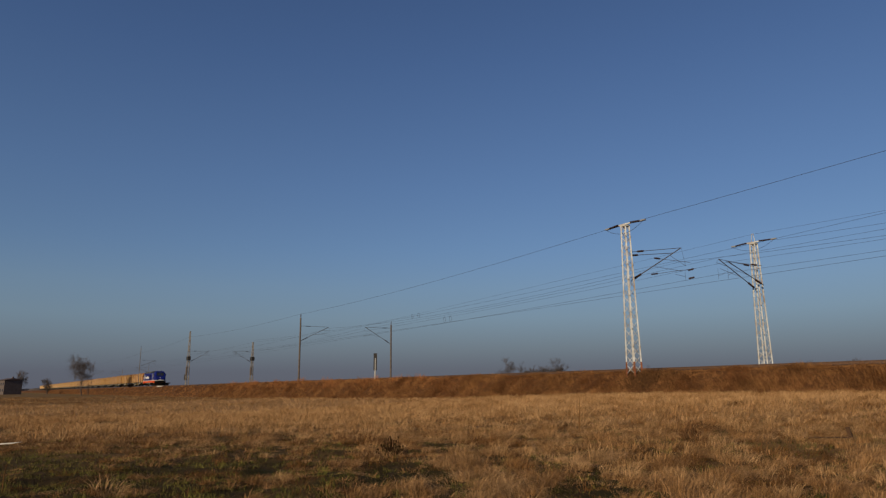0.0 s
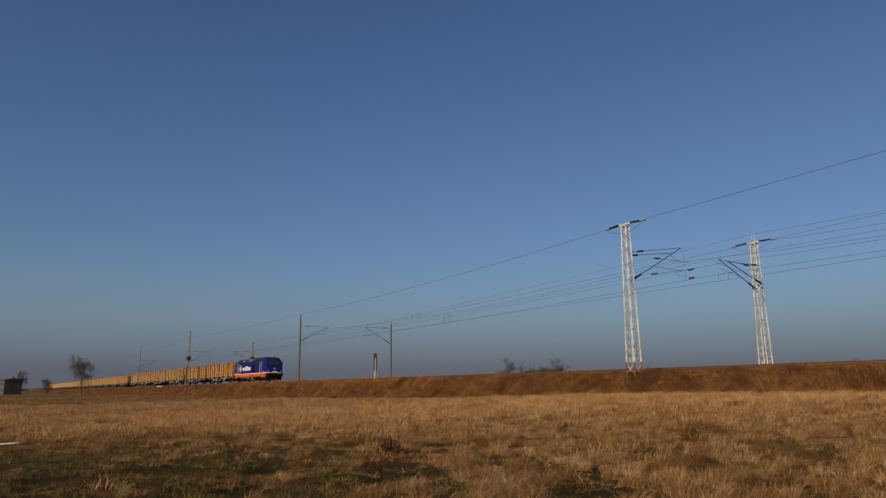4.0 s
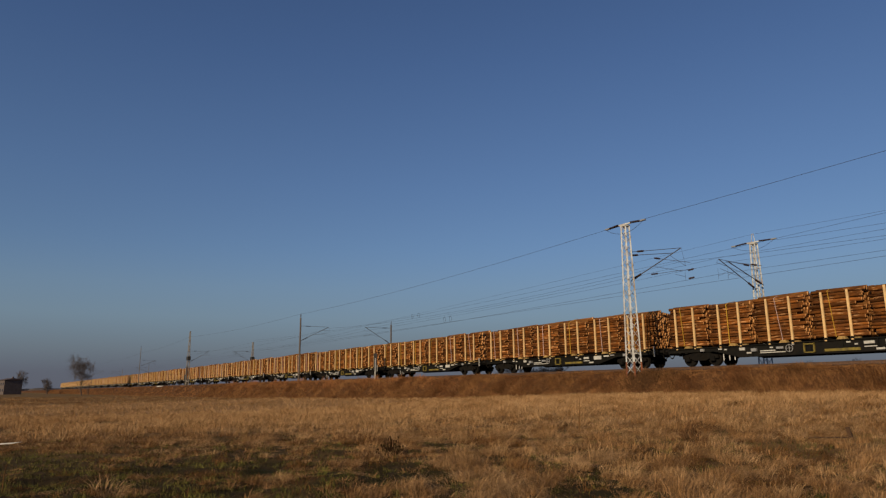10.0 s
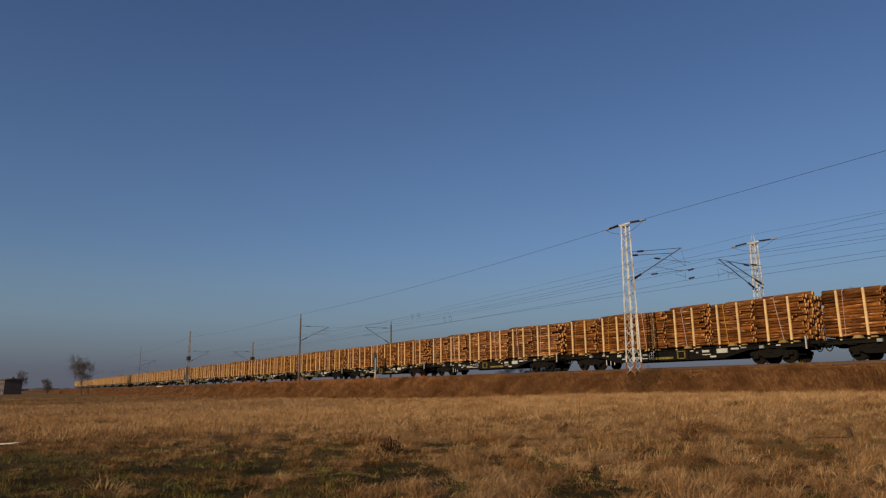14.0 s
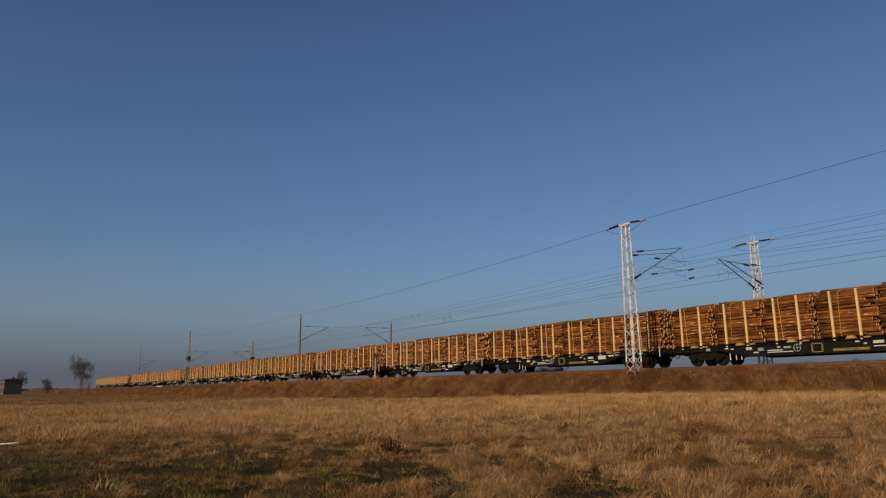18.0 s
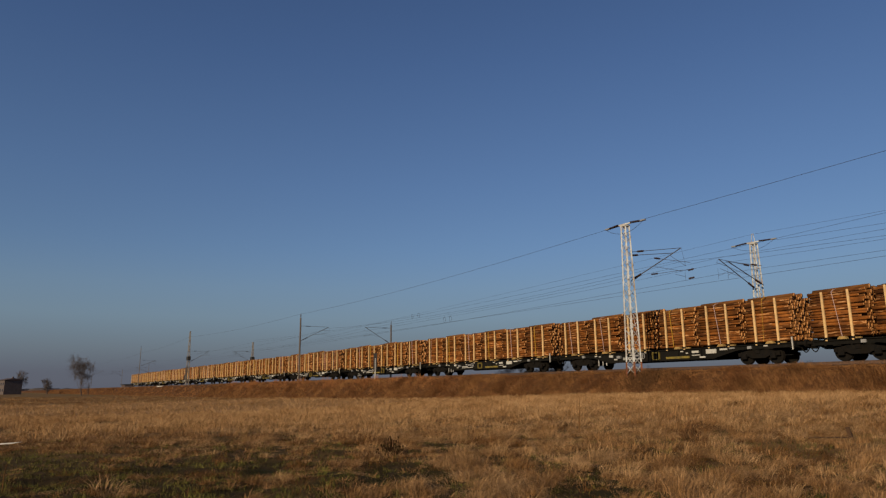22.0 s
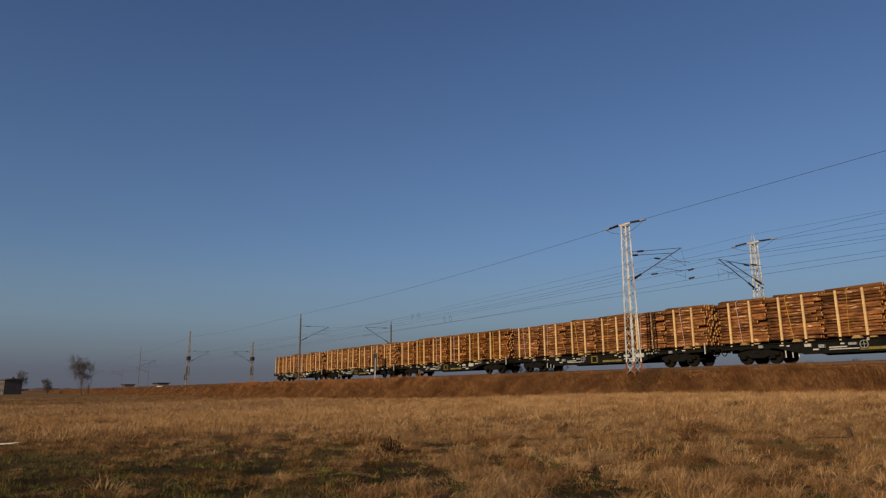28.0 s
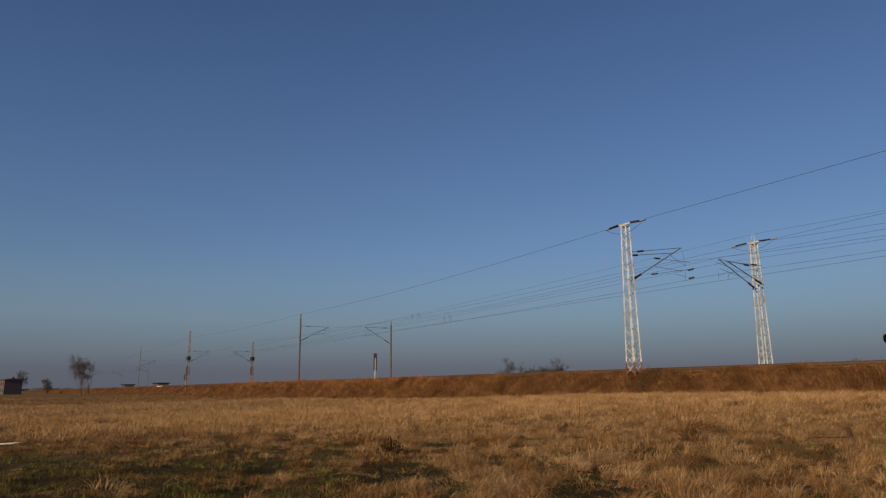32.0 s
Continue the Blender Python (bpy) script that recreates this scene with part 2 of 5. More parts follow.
# the locomotive
M["blue"] = material("loco_blue_paint", (0.007, 0.014, 0.135), (0.0055, 0.011, 0.105), scale=1.2, rough=0.5, dirt=(0.009, 0.014, 0.085), dirt_scale=0.7, spec=0.10)
M["orange"] = material("loco_orange_paint", (0.68, 0.088, 0.006), (0.58, 0.07, 0.006), scale=2, rough=0.5, dirt=(0.42, 0.06, 0.009), dirt_scale=1.1, spec=0.12)
M["loco_white"] = material("loco_white_paint", (0.60, 0.575, 0.50), (0.52, 0.50, 0.43), scale=3, rough=0.5, spec=0.15)
M["roof_dark"] = material("loco_roof_dark", (0.030, 0.032, 0.028), (0.018, 0.019, 0.017), scale=3, rough=0.75, bump=0.15, dirt=(0.045, 0.04, 0.03), spec=0.1)
M["roof_light"] = material("loco_roof_grey", (0.13, 0.135, 0.12), (0.09, 0.093, 0.085), scale=3, rough=0.75, bump=0.15, dirt=(0.08, 0.075, 0.06), spec=0.1)
M["grille"] = material("loco_grille_dark", (0.010, 0.010, 0.012), (0.006, 0.006, 0.008), scale=20, stretch=(1, 1, 6), rough=0.8, bump=0.6, spec=0.05)
M["glass"] = material("loco_dark_glass", (0.02, 0.024, 0.028), (0.03, 0.032, 0.034), scale=2, rough=0.06, spec=0.8)
M["lamp_lens"] = material("lamp_lens", (0.72, 0.72, 0.68), (0.6, 0.6, 0.56), scale=6, rough=0.15, spec=0.7)


# ---- building helpers ----
def part(name, bm, mat, parent=None, label=""):
    """Links a bmesh as one mesh object under a thing or under a part."""
    me = bpy.data.meshes.new(name)
    bm.to_mesh(me)
    bm.free()
    for m in mat if isinstance(mat, (list, tuple)) else [mat]:
        me.materials.append(m)
    ob = new(name, me)
    if parent is not None:
        ob.parent = parent
    if label:
        ob["label"] = label
    return ob


def more(name, like, parent, m):
    """Another object on the mesh of like, at the pose m under parent."""
    ob = new(name, like.data)
    ob.parent = parent
    ob.matrix_basis = m
    return ob


def box(bm, x0, x1, y0, y1, z0, z1, bevel=0.0):
    r = bmesh.ops.create_cube(bm, size=1.0, matrix=Matrix.Translation(((x0 + x1) / 2, (y0 + y1) / 2, (z0 + z1) / 2)) @ Matrix.Diagonal((x1 - x0, y1 - y0, z1 - z0, 1)))
    if bevel:
        bmesh.ops.bevel(bm, geom=list({e for v in r["verts"] for e in v.link_edges}), offset=bevel, segments=1, affect="EDGES")
    return bm


def tube(bm, a, b, r, r2=None, sides=6):
    a, b = Vector(a), Vector(b)
    d = b - a
    m = Matrix.Translation((a + b) / 2) @ d.to_track_quat("Z", "Y").to_matrix().to_4x4()
    bmesh.ops.create_cone(bm, cap_ends=True, segments=sides, radius1=r, radius2=r if r2 is None else r2, depth=d.length, matrix=m)
    return bm


def beam(bm, a, b, w, h=None):
    """A square bar from a to b."""
    a, b = Vector(a), Vector(b)
    d = b - a
    m = Matrix.Translation((a + b) / 2) @ d.to_track_quat("Z", "Y").to_matrix().to_4x4() @ Matrix.Diagonal((w, h or w, d.length, 1))
    bmesh.ops.create_cube(bm, size=1.0, matrix=m)
    return bm


def slab(bm, outline, axis, lo, hi):
    """Extrudes an outline of pairs: axis 'y' takes (x, z), 'x' takes (y, z), 'z' takes (x, y)."""
    def place(p, q):
        return {"y": (p[0], q, p[1]), "x": (q, p[0], p[1]), "z": (p[0], p[1], q)}[axis]
    lower = [bm.verts.new(place(p, lo)) for p in outline]
    upper = [bm.verts.new(place(p, hi)) for p in outline]
    n = len(outline)
    for i in range(n):
        bm.faces.new((lower[i], lower[(i + 1) % n], upper[(i + 1) % n], upper[i]))
    bm.faces.new(lower[::-1])
    bm.faces.new(upper)
    bmesh.ops.recalc_face_normals(bm, faces=bm.faces[:])
    return bm


def disc_wheel(bm, x, y, z, r, w, sides=20):
    """A wheel across the track: tread, flange and a dished web."""
    for y0, y1, rr in ((y - w / 2, y + w / 2, r), (y + (w / 2 if y < 0 else -w / 2) - 0.015, y + (w / 2 if y < 0 else -w / 2) + 0.015, r + 0.028)):
        bmesh.ops.create_cone(bm, cap_ends=True, segments=sides, radius1=rr, radius2=rr, depth=y1 - y0,
                              matrix=Matrix.Translation((x, (y0 + y1) / 2, z)) @ Matrix.Rotation(math.pi / 2, 4, "X"))
    return bm


def raw_mesh(name, verts, tris, mats, slots=None):
    """A mesh of triangles from arrays."""
    me = bpy.data.meshes.new(name)
    me.vertices.add(len(verts))
    me.vertices.foreach_set("co", np.asarray(verts, np.float32).ravel())
    me.loops.add(len(tris) * 3)
    me.loops.foreach_set("vertex_index", np.asarray(tris, np.int32).ravel())
    me.polygons.add(len(tris))
    me.polygons.foreach_set("loop_start", np.arange(0, len(tris) * 3, 3, dtype=np.int32))
    if slots is not None:
        me.polygons.foreach_set("material_index", np.asarray(slots, np.int32))
    for m in mats:
        me.materials.append(m)
    me.update(calc_edges=True)
    me.validate()
    return me


# ---- the ground: one sheet with the field and the railway bank ----
BANK_FOOT, BANK_TOP, BANK_TOP_Z = 30.2, 33.0, 2.22


def smooth(a, b, v):
    t = np.clip((v - a) / (b - a), 0, 1)
    return t * t * (3 - 2 * t)


def waves(x, y):
    return (np.sin(x * 0.9 + 1.3 * np.sin(y * 0.55)) * np.sin(y * 0.8 + 0.7 * np.sin(x * 0.43)) * 0.5
            + 0.5 * np.sin(x * 2.1 + y * 1.3 + 2 * np.sin(y * 0.37)) * np.sin(y * 1.9 - x * 0.8))


def ground_z(x, y):
    rise = np.interp(x, [-400, -150, -90, -47, -28, -14, 30, 120], [0.0, 0.10, 0.26, 0.52, 0.86, 0.95, 0.95, 0.2])
    field = rise * smooth(9, 30, y) * (1 - smooth(60, 140, y))
    near = np.exp(-((np.hypot(x, y) / 60) ** 2))
    field = field + (waves(x, y) * 0.06 + waves(x * 2.4 + 5, y * 2.4) * 0.05) * near
    field = field + waves(x * 4.6 + 2, y * 4.6) * 0.075 * np.exp(-((np.hypot(x, y) / 17) ** 4))
    bank = np.interp(y, [BANK_FOOT - 0.6, BANK_FOOT, BANK_TOP, BANK_TOP + 0.4, 48.0, 53.0], [-0.3, 0.12, BANK_TOP_Z - 0.03, BANK_TOP_Z, BANK_TOP_Z, -0.3])
    return np.maximum(field, bank + 0.05 * np.sin(x * 0.7) * np.sin(y * 1.7 + x * 0.2) * (bank > 0) * (bank < 2))


def axis_steps(lo, hi, fine_lo, fine_hi, step, grow):
    inner = list(np.arange(fine_lo, fine_hi + 1e-6, step))
    out, s, v = [], step, fine_lo
    while v > lo:
        s *= grow
        v -= s
        out.append(v)
    left = out[::-1]
    out, s, v = [], step, inner[-1]
    while v < hi:
        s *= grow
        v += s
        out.append(v)
    return np.array(left + inner + out)


def build_ground():
    xs = axis_steps(-4200, 3000, -60, 4, 0.4, 1.07)
    ys = axis_steps(-300, 4200, -2, 53.6, 0.4, 1.10)
    gx, gy = np.meshgrid(xs, ys, indexing="ij")
    gz = ground_z(gx, gy)
    v = np.stack([gx, gy, gz], -1).reshape(-1, 3)
    nx, ny = len(xs), len(ys)
    i = (np.arange(nx - 1)[:, None] * ny + np.arange(ny - 1)[None, :]).ravel()
    tris = np.concatenate([np.stack([i, i + ny, i + ny + 1], -1), np.stack([i, i + ny + 1, i + 1], -1)])
    me = raw_mesh("ground", v, tris, [M["soil"]])
    me.polygons.foreach_set("use_smooth", np.ones(len(tris), bool))
    return tagged(new("ground", me), "flat winter field rising into a low grassy railway bank", "ground", kind="structure")


build_ground()


def build_track(y, tag):
    bm = bmesh.new()
    slab(bm, [(-2.55, BANK_TOP_Z - 0.1), (2.55, BANK_TOP_Z - 0.1), (1.85, RAIL_Z - 0.19), (-1.85, RAIL_Z - 0.19)], "x", -1500, 760)
    b = part("ballast_" + tag, bm, M["ballast"])
    b.location = (0, y, 0)
    tagged(b, "grey brown crushed stone ballast bed along the rails", "ballast", kind="structure")
    prof = [(-0.075, -0.17), (0.075, -0.17), (0.07, -0.155), (0.012, -0.14), (0.012, -0.045), (0.036, -0.035), (0.036, -0.004), (0.03, 0), (-0.03, 0), (-0.036, -0.004), (-0.036, -0.035), (-0.012, -0.045), (-0.012, -0.14), (-0.07, -0.155)]
    for side in (-1, 1):
        bm = slab(bmesh.new(), prof, "x", -1500, 760)
        r = part("rail", bm, M["rail"])
        r.location = (0, y + side * 0.7535, RAIL_Z)
        tagged(r, "rust-brown steel rail on sleepers", "rail", "rails of both tracks", "structure")


build_track(TRACK_Y, "near")
build_track(FAR_Y, "far")

# ---- grass: blades in tufts, joined by kind ----
rng = np.random.default_rng(7)


def grass(name, label, mat, *sets):
    vs, ts, base = [], [], 0
    for v, t in sets:
        vs.append(v)
        ts.append(t + base)
        base += len(v)
    me = raw_mesh(name, np.concatenate(vs), np.concatenate(ts), [mat])
    return tagged(new(name, me), label, "grass", kind="stuff")


YAW = radians(56.555)


def wedge(n, r0, r1, power=1.0, extra=4.0):
    """Random places in the field before the viewer, denser near it."""
    a = YAW + rng.uniform(-radians(33.4 + extra), radians(33.4 + extra), n)
    u = rng.uniform(0, 1, n)
    r = (r0 ** power + u * (r1 ** power - r0 ** power)) ** (1 / power)
    return -np.sin(a) * r, np.cos(a) * r


# hollows with short growth coloured shade-dark, and patches of short green grass: place and half width
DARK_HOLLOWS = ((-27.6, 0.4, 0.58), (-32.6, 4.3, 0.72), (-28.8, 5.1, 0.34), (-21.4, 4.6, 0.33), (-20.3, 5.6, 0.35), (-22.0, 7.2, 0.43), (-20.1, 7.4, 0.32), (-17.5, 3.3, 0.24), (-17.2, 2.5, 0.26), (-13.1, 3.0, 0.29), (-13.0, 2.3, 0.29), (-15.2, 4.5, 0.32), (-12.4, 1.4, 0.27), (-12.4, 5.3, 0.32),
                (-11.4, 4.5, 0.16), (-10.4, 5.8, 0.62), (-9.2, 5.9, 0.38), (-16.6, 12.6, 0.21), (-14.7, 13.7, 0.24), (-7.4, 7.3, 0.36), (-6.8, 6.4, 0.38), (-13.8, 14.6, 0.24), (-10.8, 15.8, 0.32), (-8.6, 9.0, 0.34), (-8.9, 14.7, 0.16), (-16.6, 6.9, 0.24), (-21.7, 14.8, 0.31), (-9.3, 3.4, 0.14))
GREEN_PATCHES = ((-17.2, 0.9, 0.8), (-12.2, 0.5, 0.75), (-15.5, 1.1, 0.85), (-14.6, 3.7, 0.33), (-11.0, 3.0, 0.22), (-13.3, 4.3, 0.26), (-12.2, 1.7, 0.37), (-14.7, 9.2, 0.32), (-12.6, 12.2, 0.27), (-7.8, 5.4, 0.24), (-10.7, 13.3, 0.35), (-7.6, 8.8, 0.18), (-7.5, 10.4, 0.24),
                 (-7.6, 13.9, 0.37), (-7.1, 7.5, 0.23), (-8.7, 13.8, 0.25), (-11.5, 7.2, 0.23), (-10.5, 8.3, 0.23), (-13.9, 6.3, 0.31))


def spots(x, y, places, long):
    """How deep a point lies in ragged oval spots (1 inside, 0 outside)."""
    d = np.maximum(np.hypot(x, y), 1e-3)
    ragged = 0.28 * waves(x * 5.1 + 3, y * 5.3) + 0.2 * waves(x * 11.0, y * 10.2 + 7)
    ux, uy = x / d, y / d
    out = np.zeros_like(x)
    for a, b, r in places:
        along, across = (x - a) * ux + (y - b) * uy, (x - a) * uy - (y - b) * ux
        out = np.maximum(out, 1 - smooth(0.55, 1.25, np.hypot(along / long, across) / r + ragged))
    return out


def sward(x, y, count, spread, height, width, droop, flow, mess=0.75, fine=True, fan=0.5):
    """Tufts whose blades arch over: four joints a blade, all of a tuft combed about one way."""
    n = len(x)
    k = np.repeat(np.arange(n), count)
    m = len(k)
    ang, rad = rng.uniform(0, 2 * np.pi, m), np.sqrt(rng.uniform(0, 1, m)) * spread[k]
    px, py = x[k] + np.cos(ang) * rad, y[k] + np.sin(ang) * rad
    h = height[k] * rng.uniform(0.55, 1.3, m)
    way = flow[k] + rng.normal(0, mess, m)
    over = droop[k] * h * rng.uniform(0.25, 1.5, m)
    dx, dy = np.cos(way) * over + np.cos(ang) * rad * fan, np.sin(way) * over + np.sin(ang) * rad * fan
    turn = rng.uniform(0, np.pi, m)
    w = width[k] * rng.uniform(0.6, 1.3, m) * 0.5
    side = np.stack([np.cos(turn) * w, np.sin(turn) * w, np.zeros(m)], -1)
    root = np.stack([px, py, ground_z(px, py) - 0.02], -1)
    fall = np.clip(over / h, 0, 2.0)
    rows = []
    for t, u in ((0.0, 0.0), (0.45, 0.16), (0.8, 0.5), (1.0, 1.0)) if fine else ((0.0, 0.0), (0.62, 0.32), (1.0, 1.0)):
        lift = h * (t - fall * 0.46 * u * u)
        c = root + np.stack([dx * u, dy * u, lift], -1)
        rows.append(c - side * (1 - 0.55 * t))
        if t < 1:
            rows.append(c + side * (1 - 0.55 * t))
    v = np.stack(rows, 1).reshape(-1, 3)
    b = np.arange(m)[:, None] * (7 if fine else 5)
    if fine:
        t = np.concatenate([b + [0, 1, 3], b + [0, 3, 2], b + [2, 3, 5], b + [2, 5, 4], b + [4, 5, 6]], 1).reshape(-1, 3)
    else:
        t = np.concatenate([b + [0, 1, 3], b + [0, 3, 2], b + [2, 3, 4]], 1).reshape(-1, 3)
    return v, t


def stand(cell, r0, r1):
    """Jittered places a cell apart in the field before the viewer."""
    gx, gy = np.meshgrid(np.arange(-r1, 6, cell), np.arange(-8, BANK_FOOT + 0.5, cell), indexing="ij")
    x, y = gx.ravel() + rng.uniform(-0.55, 0.55, gx.size) * cell, gy.ravel() + rng.uniform(-0.55, 0.55, gx.size) * cell
    d, off = np.hypot(x, y), np.abs(np.arctan2(-x, np.maximum(y, -50)) - YAW)
    keep = (d > r0) & (d < r1) & (off < radians(36.5)) & (y < BANK_FOOT + 0.3)
    return x[keep], y[keep]


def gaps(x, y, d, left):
    """Small openings between the tussocks where low growth shows, part of it shade-dark, most of them where the field
    is green.
    """
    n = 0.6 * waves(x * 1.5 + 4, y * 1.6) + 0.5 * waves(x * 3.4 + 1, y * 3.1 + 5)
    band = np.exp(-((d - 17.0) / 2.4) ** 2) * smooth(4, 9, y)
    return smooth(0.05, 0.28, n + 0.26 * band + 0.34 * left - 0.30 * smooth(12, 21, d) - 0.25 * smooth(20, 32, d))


def build_field():
    straw, pale, dark, green, shade_growth = [], [], [], [], []
    # tussocks: each a bundle of blades combed one way, of one tone
    for cell, r0, r1, count, w, fine in ((0.31, 7.4, 13.5, 150, 0.0060, True), (0.36, 13.5, 21, 95, 0.0075, True), (0.52, 21, 42, 70, 0.0100, False)):
        x, y = stand(cell, r0, r1)
        n = len(x)
        d = np.hypot(x, y)
        hollow, low = spots(x, y, DARK_HOLLOWS, 3.2), spots(x, y, GREEN_PATCHES, 2.6)
        far = smooth(17, 30, d)
        left = smooth(1.3, 2.8, -x / np.maximum(y, 0.3)) * (1 - smooth(14, 27, d))
        bare = np.maximum(np.maximum(hollow, low), gaps(x, y, d, left) * rng.uniform(0.5, 1.2, n))
        lump = 0.5 + 0.5 * waves(x * 1.25 + 2, y * 1.25) + 0.3 * waves(x * 3.3, y * 3.1 + 2)
        tall = (0.10 + 0.16 * np.clip(lump, 0, 1.2)) * rng.lognormal(0, 0.25, n) * (1 - 0.38 * left)
        tall = np.clip(tall * (1 - far) + 0.25 * rng.uniform(0.65, 1.25, n) * far, 0.06, 0.33) * (1 - 0.5 * np.clip(bare * 1.5, 0, 1))
        size = cell * rng.uniform(0.35, 0.75, n)
        flow = 0.4 + 1.5 * waves(x * 0.45, y * 0.45) + rng.normal(0, 0.7, n)
        lie = rng.uniform(0.5, 2.0, n) * (1 - 0.6 * far) * (1 + 0.3 * left)
        tone = 0.55 * waves(x * 0.7 + 9, y * 0.7) + 0.4 * waves(x * 2.6, y * 2.4 + 3) + rng.normal(0, 0.42, n) + 0.55 * left - 0.25 * far
        up = (bare < 0.5 + rng.uniform(-0.35, 0.35, n)) | (rng.uniform(0, 1, n) < 0.26 * (1 - 0.8 * hollow))
        for sel, where, hk in ((up & (tone > 0.62), dark, 0.95), (up & (tone <= 0.62) & (tone > -0.05), straw, 1.0), (up & (tone <= -0.05), pale, 1.05)):
            s = np.nonzero(sel)[0]
            where.append(sward(x[s], y[s], count, size[s], tall[s] * hk, np.full(len(s), w), lie[s], flow[s], 0.85, fine, 0.9))
    # the short growth under and between them, its near-black tufts coloured for the shade there
    for cell, r0, r1, count, w in ((0.17, 7.4, 13.5, 22, 0.0065), (0.24, 13.5, 22, 20, 0.0085), (0.45, 22, 42, 12, 0.013)):
        x, y = stand(cell, r0, r1)
        n = len(x)
        d = np.hypot(x, y)
        hollow, low = spots(x, y, DARK_HOLLOWS, 3.2), spots(x, y, GREEN_PATCHES, 2.6)
        left = smooth(1.3, 2.8, -x / np.maximum(y, 0.3)) * (1 - smooth(14, 27, d))
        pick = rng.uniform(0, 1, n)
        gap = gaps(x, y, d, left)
        is_shade_growth = pick < np.maximum(0.65 * hollow, 0.26 * gap) + 0.08
        is_green = ~is_shade_growth & (rng.uniform(0, 1, n) < np.maximum(np.maximum(0.9 * low, 0.45 * hollow), 0.70 * gap) + 0.30 * left + 0.06)
        tall = np.where(is_green | is_shade_growth, rng.uniform(0.05, 0.13, n), rng.uniform(0.06, 0.17, n))
        flow = rng.uniform(0, 6.28, n)
        rest = ~is_shade_growth & ~is_green
        brown = rest & (rng.uniform(0, 1, n) < 0.7)
        for sel, where in ((is_shade_growth, shade_growth), (is_green, green), (brown, dark), (rest & ~brown, straw)):
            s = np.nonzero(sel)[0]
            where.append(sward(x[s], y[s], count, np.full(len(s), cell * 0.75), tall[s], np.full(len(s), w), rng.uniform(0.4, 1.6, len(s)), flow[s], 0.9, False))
    # the far field
    x, y = wedge(15000, 40, 190, 0.9)
    keep = (y < BANK_FOOT + 0.3) & (y > -30)
    x, y = x[keep], y[keep]
    n = len(x)
    tone = 0.5 * waves(x * 0.35 + 9, y * 0.5) + rng.normal(0, 0.35, n) + 0.55 * smooth(72, 92, -x)
    for sel, where in ((tone > 0.55, dark), ((tone <= 0.55) & (tone > 0.0), straw), (tone <= 0.0, pale)):
        s = np.nonzero(sel)[0]
        where.append(sward(x[s], y[s], 14, np.full(len(s), 0.9), rng.uniform(0.15, 0.30, len(s)), np.full(len(s), 0.022), rng.uniform(0.3, 1.0, len(s)), rng.uniform(0, 6.28, len(s)), 1.5, False))
    grass("field_grass", "dry straw-coloured winter grass in the field", M["straw"], *straw)
    grass("field_grass", "pale bleached tussocks of dry grass", M["straw_pale"], *pale)
    grass("field_grass", "russet dead grass tufts between the straw", M["straw_dark"], *dark)
    grass("field_grass", "short green grass patches in the field", M["green"], *green)
    grass("field_grass", "dark low tufts among the straw, gap shade put into their colour", M["shade_growth"], *shade_growth)


